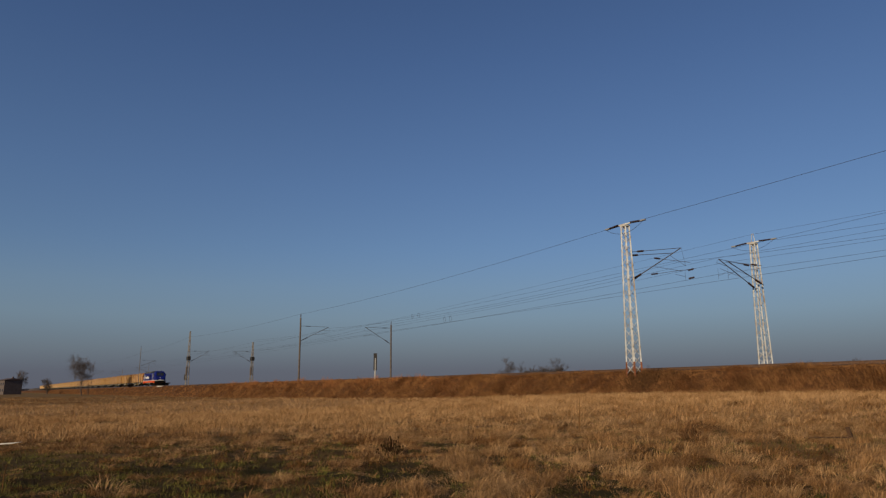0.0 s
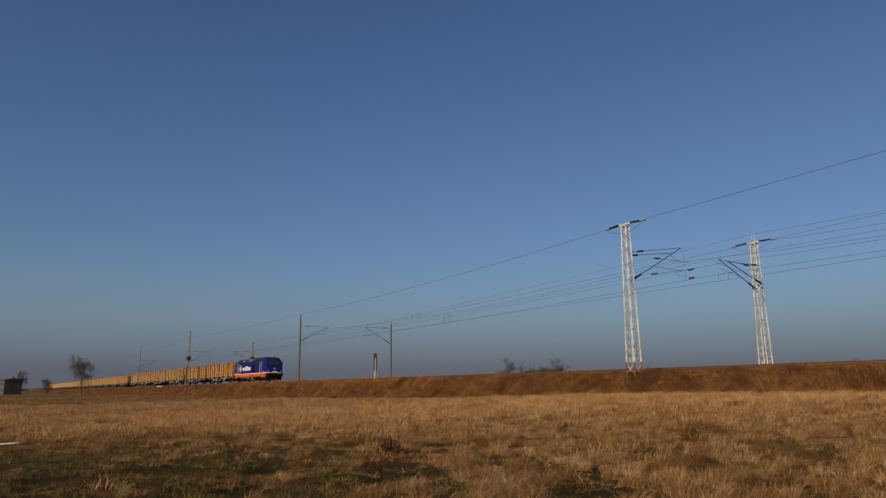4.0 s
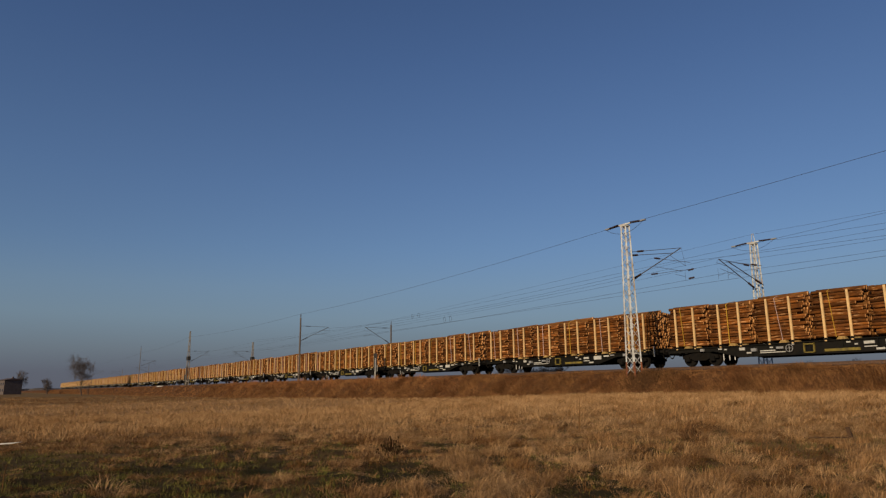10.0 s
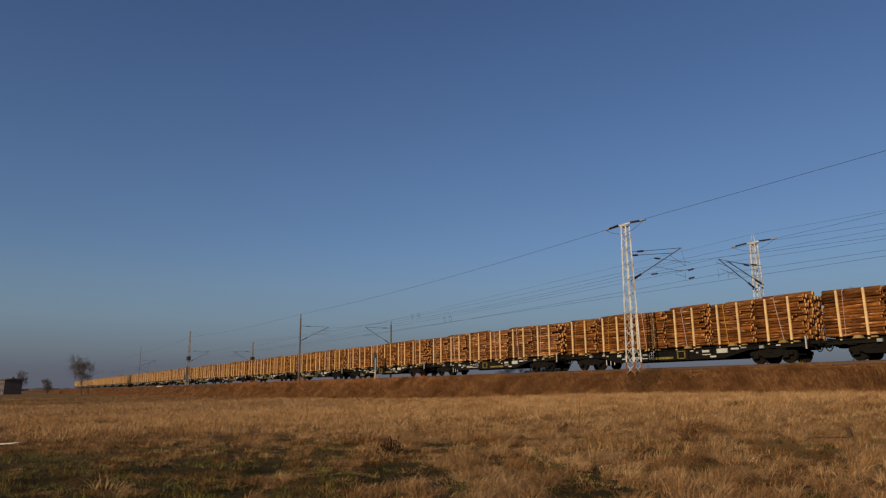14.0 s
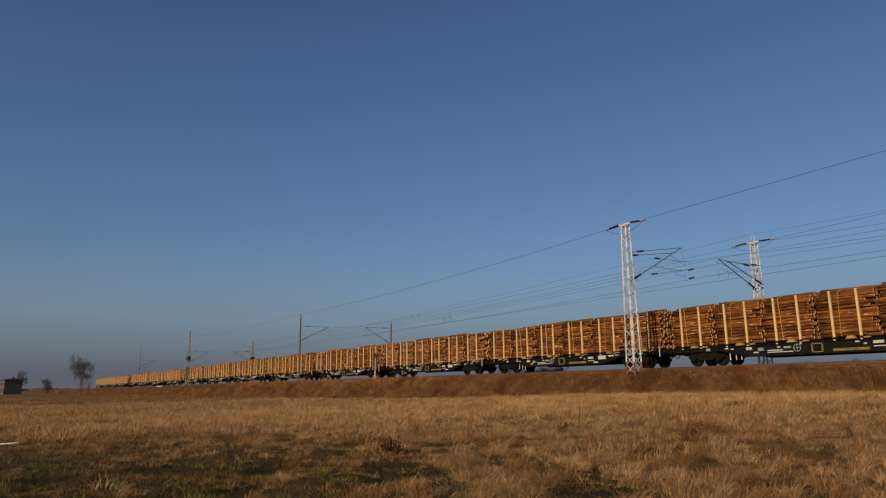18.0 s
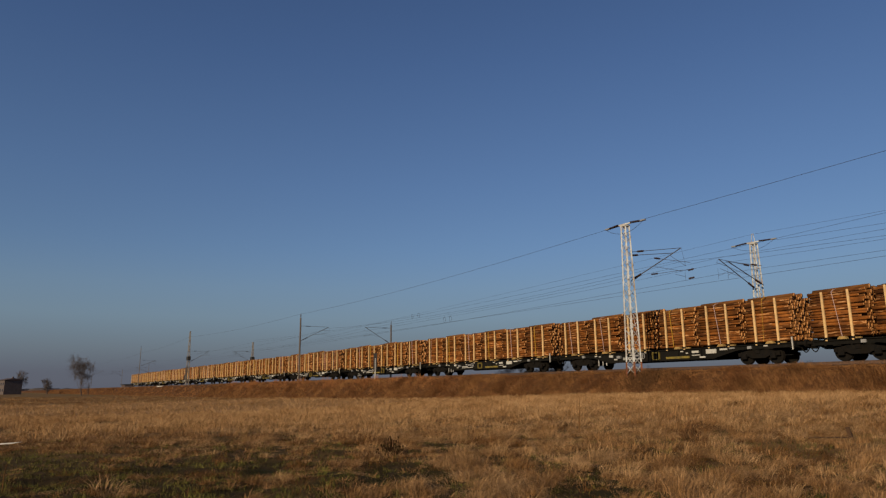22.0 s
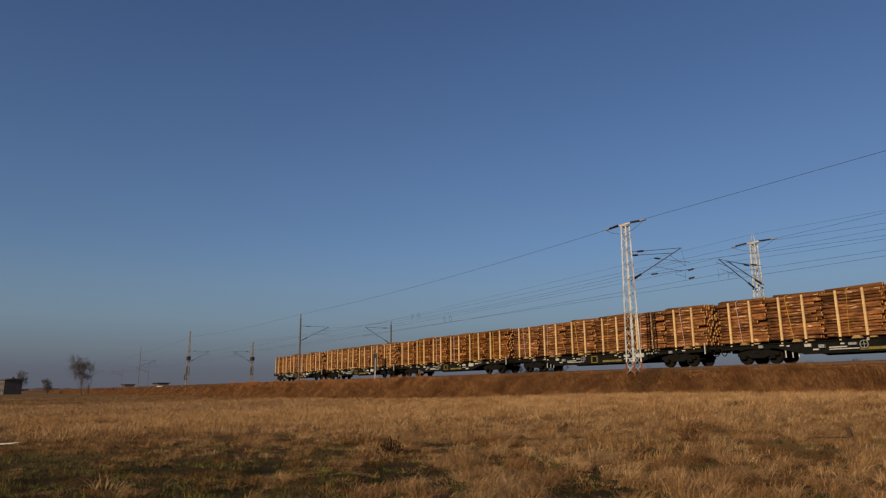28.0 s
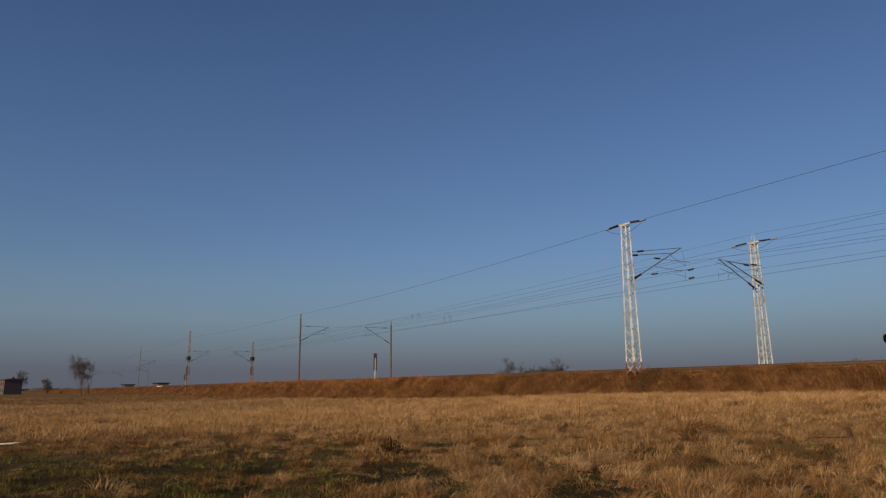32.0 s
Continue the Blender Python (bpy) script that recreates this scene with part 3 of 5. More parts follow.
def build_bank_grass():
    gold, brown = [], []
    for n, x0, x1, count, w, h in ((7600, -58, 2, 18, 0.012, 0.5), (4200, -125, -56, 13, 0.02, 0.5), (4500, -520, -120, 8, 0.05, 0.45)):
        x = rng.uniform(x0, x1, n)
        y = BANK_FOOT - 0.35 + rng.uniform(0, 1, n) * (BANK_TOP + 1.6 - BANK_FOOT + 0.35)
        s = x + 0.9 * y
        lump = 0.6 * waves(s * 0.55, y * 0.8 + 2) + 0.6 * waves(s * 1.4 + 4, y * 1.3)
        hh = h * np.clip(0.75 + 1.0 * lump, 0.2, 1.7) * rng.uniform(0.75, 1.25, n) * (1 - 0.45 * smooth(BANK_TOP - 0.9, BANK_TOP, y))
        flow = -2.1 + 0.9 * waves(x * 0.5, y * 0.6) + rng.normal(0, 0.3, n)
        tint = waves(s * 0.8 + 7, y * 0.9) + 0.5 * waves(s * 2.2, y * 2.0 + 1) + rng.normal(0, 0.2, n)
        for sel, where in ((tint < 0.22, gold), (tint >= 0.22, brown)):
            where.append(sward(x[sel], y[sel], count, np.full(sel.sum(), 0.2 + w), np.maximum(hh[sel], 0.12), np.full(sel.sum(), w), rng.uniform(0.7, 1.8, sel.sum()), flow[sel], 0.5, False))
    # taller tufts that break the line of the crest
    n = 420
    x, y = rng.uniform(-118, -12, n), rng.uniform(BANK_TOP - 0.5, BANK_TOP + 0.7, n)
    tall = rng.uniform(0.25, 0.6, n) * np.where(x < -55, 1.0, 0.6) * np.clip(0.7 + 0.9 * waves(x * 0.9, y), 0.3, 1.5)
    gold.append(sward(x, y, 12, np.full(n, 0.22), tall, np.full(n, 0.016), rng.uniform(0.2, 0.9, n), rng.uniform(0, 6.28, n)))
    # reddish plumes that stand along a stretch of the crest
    n = 620
    x, y = rng.uniform(-116, -46, n), rng.uniform(BANK_TOP - 1.1, BANK_TOP + 0.5, n)
    tall = rng.uniform(0.35, 0.75, n) * np.clip(0.75 + 0.8 * waves(x * 0.5 + 1, y * 0.7), 0.35, 1.35) * (1 - 0.4 * smooth(-62, -48, x))
    reed = sward(x, y, 16, np.full(n, 0.24), tall, np.full(n, 0.017), rng.uniform(0.1, 0.7, n), rng.uniform(0, 6.28, n), 0.6, False)
    grass("bank_reed", "tall rust-red dead plumes along the bank's crest", M["plume"], reed)
    grass("bank_grass", "long golden-brown dead grass on the railway bank", M["bank_grass"], *gold)
    grass("bank_grass", "darker russet clumps of dead grass on the bank", M["bank_brown"], *brown)
    # a darker scrub round the foot of the near mast
    n = 260
    x, y = rng.normal(-27.2, 0.95, n), rng.uniform(31.5, 33.2, n)
    grass("bank_scrub", "dark brown scrub at the foot of a mast", M["scrub"], sward(x, y, 14, np.full(n, 0.22), np.full(n, 0.26), np.full(n, 0.014), rng.uniform(0.2, 0.7, n), rng.uniform(0, 6.28, n)))


build_field()
build_bank_grass()

# ---- masts of the overhead line ----
def lattice_mast(x, y, height, base_w, top_w, material_, foot=True, bays=19, face=0.0, label="", bar=0.078, thin=0.025, deep=0.5, plates=True):
    """Four tapering corner angles with zigzag lacing between them, crossed at the foot."""
    mast = new("catenary_mast")
    mast.location = (x, y, RAIL_Z - 0.45)
    mast.rotation_euler = (0, 0, face)
    tagged(mast, label, "mast", "overhead line masts")

    def corner(k, z):
        w = (base_w + (top_w - base_w) * z / height) / 2
        sx, sy = ((-1, -1), (1, -1), (1, 1), (-1, 1))[k % 4]
        return Vector((sx * w, sy * w, z))
    z_foot = 0.72 if foot else 0.0
    for k in range(4):
        part("leg", beam(bmesh.new(), corner(k, z_foot), corner(k, height), bar), material_, mast)
        if foot:
            part("rusty_foot", beam(bmesh.new(), corner(k, -deep), corner(k, z_foot), bar * 1.25), M["mast_rust"], mast, "rust-red foot of the leg")
    levels = [height * (1 - (1 - i / bays) ** 1.12) for i in range(bays + 1)]
    for k in range(4):
        for i in range(bays):
            a, b = (k, k + 1) if i % 2 else (k + 1, k)
            part("lacing_bar", beam(bmesh.new(), corner(a, levels[i]), corner(b, levels[i + 1]), thin), material_, mast)
            if plates and i < 3:
                part("lacing_bar", beam(bmesh.new(), corner(b, levels[i]), corner(a, levels[i + 1]), thin * 0.7), material_, mast)
            if plates and i % 2 and i < bays - 1:
                c = corner(k, levels[i])
                out = Vector((c.x, c.y, 0)).normalized() * 0.022
                part("gusset_plate", box(bmesh.new(), c.x + out.x - 0.03, c.x + out.x + 0.03, c.y + out.y - 0.03, c.y + out.y + 0.03, c.z - 0.06, c.z + 0.06), M["gusset"], mast, "dark weathered gusset plate")
    bm = bmesh.new()
    w = top_w / 2 + 0.05
    box(bm, -w, w, -w, w, height - 0.06, height + 0.03)
    part("cap_plate", bm, material_, mast)
    return mast


def insulator(bm, a, b, r=0.07, sheds=6):
    a, b = Vector(a), Vector(b)
    tube(bm, a, b, r * 0.4)
    for i in range(sheds):
        c = a.lerp(b, (i + 0.5) / sheds)
        d = (b - a).normalized() * 0.02
        tube(bm, c - d, c + d, r, r * 0.75, 8)
    return bm


def cantilever(mast, sx, reach, z_top, z_low, z_end=None, dx=0.0, out_x=0.0, tube_r=0.032, z_reg=6.35, z_steady=5.75, start=0.25):
    """A bracket from the mast over its track: top tie, strut, registration arm, insulators. sx: +1 towards +y."""
    rel = 0.45                                     # mast base below the rail top

    def p(along, z):
        return Vector((out_x + dx * along / reach, sx * along, z + rel))
    end = p(reach, z_top if z_end is None else z_end)
    tie = p(start, z_top)
    d = (end - tie).normalized()
    part("top_tie", tube(bmesh.new(), tie, end, tube_r * 0.6), M["arm"], mast, "thin steel top tie")
    part("insulator", insulator(bmesh.new(), tie + d * 0.7, tie + d * 1.3), M["insulator"], mast, "dark ribbed insulator")
    foot = p(start, z_low)
    d = (end - foot).normalized()
    part("strut", tube(bmesh.new(), foot, end, tube_r), M["arm"], mast, "slanting steel strut")
    part("insulator", insulator(bmesh.new(), foot + d * 0.3, foot + d * 1.05, 0.085), M["insulator"], mast, "dark ribbed insulator")
    mid, low = foot.lerp(end, 0.76), foot.lerp(end, 0.42)
    part("registration_arm", tube(bmesh.new(), mid, p(reach * 1.06, z_reg + 0.4), tube_r * 0.4), M["arm"], mast)
    part("steady_arm", tube(bmesh.new(), low, p(reach * 0.98, z_reg), tube_r * 0.4), M["arm"], mast)
    part("clamp_arm", tube(bmesh.new(), p(reach * 0.85, z_reg - 0.25), p(reach * 1.04, z_steady + 0.25), tube_r * 0.35), M["arm"], mast)
    part("dropper", tube(bmesh.new(), end, p(reach * 1.06, z_reg + 0.4), 0.007), M["wire"], mast)
    part("dropper", tube(bmesh.new(), p(reach * 1.04, z_reg), p(reach * 1.04, z_steady), 0.007), M["wire"], mast)


def anchor_strings(mast, height, half=1.75):
    """Tension insulators of the feeder wire on both sides of the mast's head, with the jumper loop between them."""
    top = height + 0.05
    part("head_bar", box(bmesh.new(), -0.5, 0.5, -0.06, 0.06, top, top + 0.1, 0.015), M["mast"], mast)
    for s in (-1, 1):
        for off in (-0.09, 0.09):
            part("tension_insulator", insulator(bmesh.new(), (s * 0.5, off, top + 0.08), (s * (half - 0.35), off * 0.6, top + 0.02), 0.058, 9), M["insulator"], mast, "dark ribbed tension insulator")
        part("clamp", box(bmesh.new(), *sorted((s * (half - 0.4), s * half)), -0.09, 0.09, top - 0.03, top + 0.06, 0.01), M["grey_metal"], mast)
    bm = bmesh.new()
    pts = [Vector((half * math.cos(a) * 0.95, -0.12, top - 0.55 * math.sin(a) ** 2 - 0.02)) for a in (math.pi * i / 12 for i in range(13))]
    for a, b in zip(pts, pts[1:]):
        tube(bm, a, b, 0.012, sides=5)
    part("jumper_loop", bm, M["wire"], mast)


mast_a = lattice_mast(-28.66, 33.0, 9.38, 0.64, 0.35, M["mast"], label="white-painted steel lattice mast with rusty feet beside the track", deep=0.6)
cantilever(mast_a, 1, 5.07, 7.22, 5.38, z_end=7.97, dx=0.33)
# the second tie and the anchored arms of the overlap
part("top_tie", tube(bmesh.new(), (0.05, 0.25, 7.45), (0.27, 4.2, 7.98), 0.02), M["arm"], mast_a, "thin steel top tie")
part("insulator", insulator(bmesh.new(), (0.06, 0.45, 7.48), (0.09, 0.95, 7.54)), M["insulator"], mast_a, "dark ribbed insulator")
for _a, _b in (((0.6, 1.9, 7.35), (1.3, 4.6, 7.2)), ((0.2, 2.0, 6.35), (0.9, 5.0, 6.85))):
    _a, _b = Vector(_a), Vector(_b)
    part("overlap_arm", tube(bmesh.new(), _a, _b, 0.013), M["arm"], mast_a)
    part("insulator", insulator(bmesh.new(), _a, _a.lerp(_b, 0.16), 0.06), M["insulator"], mast_a, "dark ribbed insulator")
anchor_strings(mast_a, 9.38, 1.65)
mast_b = lattice_mast(-28.30, 46.6, 9.65, 0.66, 0.36, M["mast"], foot=False, label="white-painted steel lattice mast beyond both tracks")
cantilever(mast_b, -1, 4.53, 7.42, 5.72, z_end=7.58, out_x=0.02, z_reg=6.9, z_steady=6.1)
cantilever(mast_b, -1, 4.3, 7.40, 5.95, z_end=7.31, out_x=0.62, z_reg=6.9, z_steady=6.1)
anchor_strings(mast_b, 9.65, 1.8)
_bm = bmesh.new()
for _s in (-1, 1):
    beam(_bm, (_s * 0.17, 0, 9.68), (_s * 0.05, 0, 10.4), 0.03)
beam(_bm, (-0.08, 0, 10.4), (0.08, 0, 10.4), 0.03)
part("wire_peak", _bm, M["mast"], mast_b)


def tube_mast(x, y, height, sx, z_top, z_low, r=0.13, mat="pole"):
    mast = new("catenary_mast")
    mast.location = (x, y, RAIL_Z - 0.45)
    tagged(mast, "slim brown tubular steel mast with a cantilever arm" if mat == "pole" else "thin grey steel mast far down the line", "mast", "overhead line masts")
    part("shaft", tube(bmesh.new(), (0, 0, -0.5), (0, 0, height), r, r * 0.77, 10), M[mat], mast)
    part("top_pin", tube(bmesh.new(), (0, 0, height), (0, 0, height + 0.55), 0.045, 0.03), M["pole"], mast)
    part("top_insulator", insulator(bmesh.new(), (0, 0, height + 0.1), (0, 0, height + 0.5), 0.08, 4), M["insulator"], mast)
    cantilever(mast, sx, 4.1, z_top, z_low, start=0.1, z_reg=z_top - 0.9, z_steady=z_top - 1.5)
    return mast


tube_mast(-86.85, MAST_NEAR_Y, 8.75, 1, 7.2, 5.2)
tube_mast(-84.5, MAST_FAR_Y, 8.1, -1, 7.2, 5.0)


def weight_mast(x, y, height, sx, far=False):
    """A lattice mast with a tensioning gear: pulley box, rod and a stack of weights."""
    mast = lattice_mast(x, y, height, 0.62, 0.16, M["mast_grey"], foot=False, bays=11, plates=False, label="weathered grey steel lattice mast with dark tensioning weights", bar=0.07, thin=0.04)
    cantilever(mast, sx, 4.1, 6.9, 4.6)
    part("pulley_box", box(bmesh.new(), -0.55, 0.55, -0.34, 0.34, 5.4, 6.2, 0.04), M["black"], mast)
    part("weight_stack", box(bmesh.new(), 0.1, 0.55, -0.46, -0.16, 2.4, 4.0, 0.03), M["pole"], mast)
    part("weight_rod", tube(bmesh.new(), (0.32, -0.3, 3.9), (0.32, -0.3, 5.6), 0.03), M["pole"], mast)
    if not far:
        part("line_box", box(bmesh.new(), -1.25, -0.55, -0.4, 0.1, 1.3, 2.5, 0.05), M["black"], mast)
        part("rod", tube(bmesh.new(), (-0.8, 0.0, 2.4), (-0.8, 0.0, 5.2), 0.05), M["pole"], mast)
    return mast


weight_mast(-149.6, MAST_NEAR_Y, 11.5, 1)
weight_mast(-146.7, MAST_FAR_Y, 9.4, -1, True)
tube_mast(-207.0, MAST_NEAR_Y, 11.0, 1, 7.2, 5.5, 0.09, "arm")
tube_mast(-316.0, MAST_NEAR_Y, 7.6, 1, 7.0, 5.2, 0.07, "arm")
for _x in (-265, -325):
    tube_mast(_x, MAST_FAR_Y, 8.0, -1, 7.0, 5.2, 0.08, "arm")


# ---- overhead wires ----
def wire(name, spans, radius, label, group):
    """One wire through its supports (x, y, height over the rail), with the sag of each span."""
    bm = bmesh.new()
    prev = None
    for (a, b, sag) in spans:
        a, b = Vector((a[0], a[1], a[2] + RAIL_Z)), Vector((b[0], b[1], b[2] + RAIL_Z))
        n = max(2, int((b - a).length / 6))
        for i in range(0 if prev is None else 1, n + 1):
            t = i / n
            p = a.lerp(b, t) - Vector((0, 0, 4 * sag * t * (1 - t)))
            ring = [bm.verts.new(p + Vector((0, radius * math.cos(q), radius * math.sin(q)))) for q in (math.pi / 2, math.pi * 7 / 6, math.pi * 11 / 6)]
            if prev:
                for j in range(3):
                    bm.faces.new((prev[j], prev[(j + 1) % 3], ring[(j + 1) % 3], ring[j]))
            prev = ring
    return tagged(part(name, bm, M["wire"]), label, "wire", group)


NX = [-452, -392, -316, -262, -207, -149.6, -86.85, -28.7, 30.0, 90.0]     # near masts
FX = [-445, -385, -325, -265, -205, -146.7, -84.5, -28.3, 32.0, 92.0]      # far masts


def line(xs, y, level, here, left, right, end, sag, start=0):
    """Spans along the masts at xs: at one level, but for the supports 'here' at the white masts, 'left' before and 'end' after them."""
    known = {xs[6]: left[0], xs[7]: here, xs[8]: end, xs[9]: end}
    pts = [(x, y, known.get(x, level)) for x in xs[start:]]
    return [(a, b, left[1] if b[0] == xs[7] else right if a[0] == xs[7] else sag) for a, b in zip(pts, pts[1:])]


WIRES = "overhead wires"
_feed = [(x, 33.0 if x > -40 else MAST_NEAR_Y, {-149.6: 9.9, -86.85: 8.8, -28.7: 9.03, 30.0: 10.2, 90.0: 10.2}.get(x, 9.2)) for x in NX]
wire("feeder_wire", [(a, b, 0.12 if a[0] == -28.7 else 0.42) for a, b in zip(_feed, _feed[1:])], 0.012, "thin dark feeder wire over the mast tops", WIRES)
wire("feeder_wire", line(FX, MAST_FAR_Y, 9.0, 9.25, (8.3, 0.15), 0.1, 11.8, 0.4, 4), 0.011, "thin dark feeder wire over the mast tops", WIRES)
wire("feeder_wire", [((-26.6, MAST_FAR_Y, 9.2), (32.0, MAST_FAR_Y, 9.1), 0.6)], 0.010, "second feeder wire anchored at a mast head", WIRES)
wire("earth_wire", line(FX, MAST_FAR_Y, 9.4, 9.97, (8.4, 0.05), 0.45, 9.9, 0.4, 5), 0.008, "thin dark earth wire", WIRES)
wire("contact_wire", line(NX, TRACK_Y, 5.35, 5.34, (5.38, 0.03), 0.03, 5.34, 0.03), 0.010, "thin dark contact wire over the track", WIRES)
wire("messenger_wire", line(NX, TRACK_Y, 7.05, 7.02, (7.0, 0.73), 0.93, 7.0, 0.7), 0.009, "thin dark sagging messenger wire", WIRES)
wire("messenger_wire", line(FX, FAR_Y, 6.9, 7.66, (6.95, 0.38), 0.25, 7.9, 0.6), 0.009, "thin dark sagging messenger wire", WIRES)
wire("messenger_wire", line(FX, FAR_Y + 0.25, 6.6, 7.30, (6.6, 0.2), 0.5, 7.4, 0.4, 5), 0.009, "messenger wire of the overlap", WIRES)
wire("contact_wire", line(FX, FAR_Y, 5.6, 6.50, (5.9, 0.16), 0.25, 6.4, 0.05), 0.010, "lifted contact wire of the overlap", WIRES)


def jumper(x, y, z0, z1, wide):
    bm = bmesh.new()
    for s in (-1, 1):
        pts = [Vector((x + s * wide * math.sin(math.pi * t / 8) * (1 if s > 0 else 0.8), y, RAIL_Z + z0 + (z1 - z0) * t / 8)) for t in range(9)]
        for a, b in zip(pts, pts[1:]):
            tube(bm, a, b, 0.012, sides=4)
    tagged(part("jumper_wire", bm, M["wire"]), "curved jumper wire between contact and messenger wire", "wire", "jumper wires")


for _x, _y, _z in ((-27.7, TRACK_Y, 6.36), (-27.7, TRACK_Y, 5.80)):
    tagged(part("line_insulator", insulator(bmesh.new(), (_x - 0.22, _y, RAIL_Z + _z), (_x + 0.22, _y, RAIL_Z + _z + 0.03), 0.07, 5), M["insulator"]), "small dark insulator hung in the wires", "insulator", "insulators in the wires")
jumper(-56.4, TRACK_Y, 5.33, 5.95, 0.25)
jumper(-57.5, TRACK_Y, 5.33, 5.95, 0.25)
jumper(-62.6, TRACK_Y, 6.28, 6.85, 0.28)
jumper(-63.9, TRACK_Y, 6.30, 6.85, 0.25)



# ---- things beside the line ----
def signal_board():
    s = new("signal_board")
    s.location = (-67.05, TRACK_Y - 2.9, RAIL_Z - 0.5)
    tagged(s, "black board with a white strip on a white post", "signal")
    part("post", tube(bmesh.new(), (0, 0, -0.4), (0, 0, 1.4), 0.07, 0.07, 10), M["white"], s, "white-painted post")
    bm = slab(bmesh.new(), [(-0.19, 1.25), (-0.06, 1.25), (-0.06, 2.6), (0.06, 2.6), (0.06, 1.25), (0.19, 1.25), (0.19, 3.12), (-0.19, 3.12)], "y", -0.04, 0.04)
    part("board", bm, M["black"], s, "black hooked board")
    part("strip", box(bmesh.new(), -0.058, 0.058, -0.03, 0.03, 1.3, 2.58), M["grey_metal"], s, "pale strip in the board")
    s.rotation_euler = (0, 0, radians(62))
    return s


signal_board()


def branchy(name, place, height, seed, label, category, limbs=6, depth=4, spread=0.9, thick=0.16, wide=1.0, lean=0.0, trunk=0.42, forks=(3, 4)):
    """A bare tree or shrub: trunk, limbs and fine twigs."""
    r = random.Random(seed)
    thing = new(name)
    thing.location = place
    tagged(thing, label, category)
    wood, fine = ([], []), ([], [])
    least = height * 0.0014

    def stick(out, a, b, ra, rb, sides):
        d = (b - a).normalized()
        u = d.orthogonal()
        w = d.cross(u)
        o = len(out[0])
        for c, q in ((a, ra), (b, rb)):
            for k in range(sides):
                t = math.tau * k / sides
                out[0].append(c + (u * math.cos(t) + w * math.sin(t)) * q)
        for k in range(sides):
            k2 = (k + 1) % sides
            out[1].append((o + k, o + k2, o + sides + k2))
            out[1].append((o + k, o + sides + k2, o + sides + k))

    def grow(a, d, length, rad, level):
        steps = 3 if level < 2 else 2 if level < depth else 1
        joints = []
        for _ in range(steps):
            b = a + d * (length / steps)
            stick(wood if level < 2 else fine, a, b, max(rad, least), max(rad * 0.8, least), 6 if level < 2 else 3)
            a = b
            joints.append(a)
            rad *= 0.8
            d = (d + Vector((r.uniform(-0.3, 0.3), r.uniform(-0.3, 0.3), r.uniform(-0.08, 0.2)))).normalized()
        if level < depth:
            for i in range(limbs if level == 0 else r.choice(forks)):
                q = r.uniform(0, 2 * math.pi)
                side = Vector((math.cos(q), math.sin(q), r.uniform(0.0, 0.7)))
                grow(joints[-1] if i < 2 else r.choice(joints), (d * 0.6 + side * spread).normalized(), length * r.uniform(0.5, 0.8), rad * 0.62, level + 1)
    grow(Vector((0, 0, -0.3)), Vector((lean * 0.55, lean * 0.83, 1)).normalized(), height * trunk, thick, 0)
    tall = max(v.z for v in fine[0])
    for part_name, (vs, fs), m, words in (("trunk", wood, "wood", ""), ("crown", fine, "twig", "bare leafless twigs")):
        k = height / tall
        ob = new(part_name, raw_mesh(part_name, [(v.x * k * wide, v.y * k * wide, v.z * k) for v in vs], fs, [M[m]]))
        ob.parent = thing
        if words:
            ob["label"] = words
    return thing


def far_place(bearing, dist):
    """A place on the field, by its bearing from the eye."""
    d = Vector(_view.to_3x3() @ Vector(((bearing - 784) / 1188.3, -247 / 1188.3, -1)))
    d.z = 0
    d = d.normalized() * dist
    return (d.x, d.y, 0.0)


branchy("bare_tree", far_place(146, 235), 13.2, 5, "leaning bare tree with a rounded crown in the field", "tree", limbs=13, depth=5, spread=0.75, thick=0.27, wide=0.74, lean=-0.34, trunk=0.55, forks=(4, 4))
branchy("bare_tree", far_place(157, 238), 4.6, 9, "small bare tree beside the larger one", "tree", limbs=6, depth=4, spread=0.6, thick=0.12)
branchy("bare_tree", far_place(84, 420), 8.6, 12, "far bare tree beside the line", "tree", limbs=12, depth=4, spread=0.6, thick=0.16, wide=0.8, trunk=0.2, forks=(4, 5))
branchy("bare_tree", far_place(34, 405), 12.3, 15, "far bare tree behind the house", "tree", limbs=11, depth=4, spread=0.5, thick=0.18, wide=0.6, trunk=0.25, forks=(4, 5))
_r = random.Random(8)
_shrubs = [(905, 62, 1.7), (899, 62.5, 1.0), (931, 61, 1.3), (992, 59.5, 1.5), (1153, 55, 0.6), (1435, 52, 0.6), (1520, 51, 0.7)]
_shrubs += [(935 + 60 * _k / 21 + _r.uniform(-2, 2), 60.5 + _r.uniform(-0.8, 0.8), _r.uniform(0.45, 0.95)) for _k in range(22)]
for _i, (_bearing, _d, _h) in enumerate(_shrubs):
    _p = far_place(_bearing, _d)
    branchy("bare_shrub", (_p[0], _p[1], float(ground_z(_p[0], _p[1])) - 0.05), _h + 0.25, 30 + _i, "bare brown shrub beyond the tracks", "shrub", limbs=6, depth=4, spread=0.6, thick=0.02, wide=0.9, trunk=0.25)


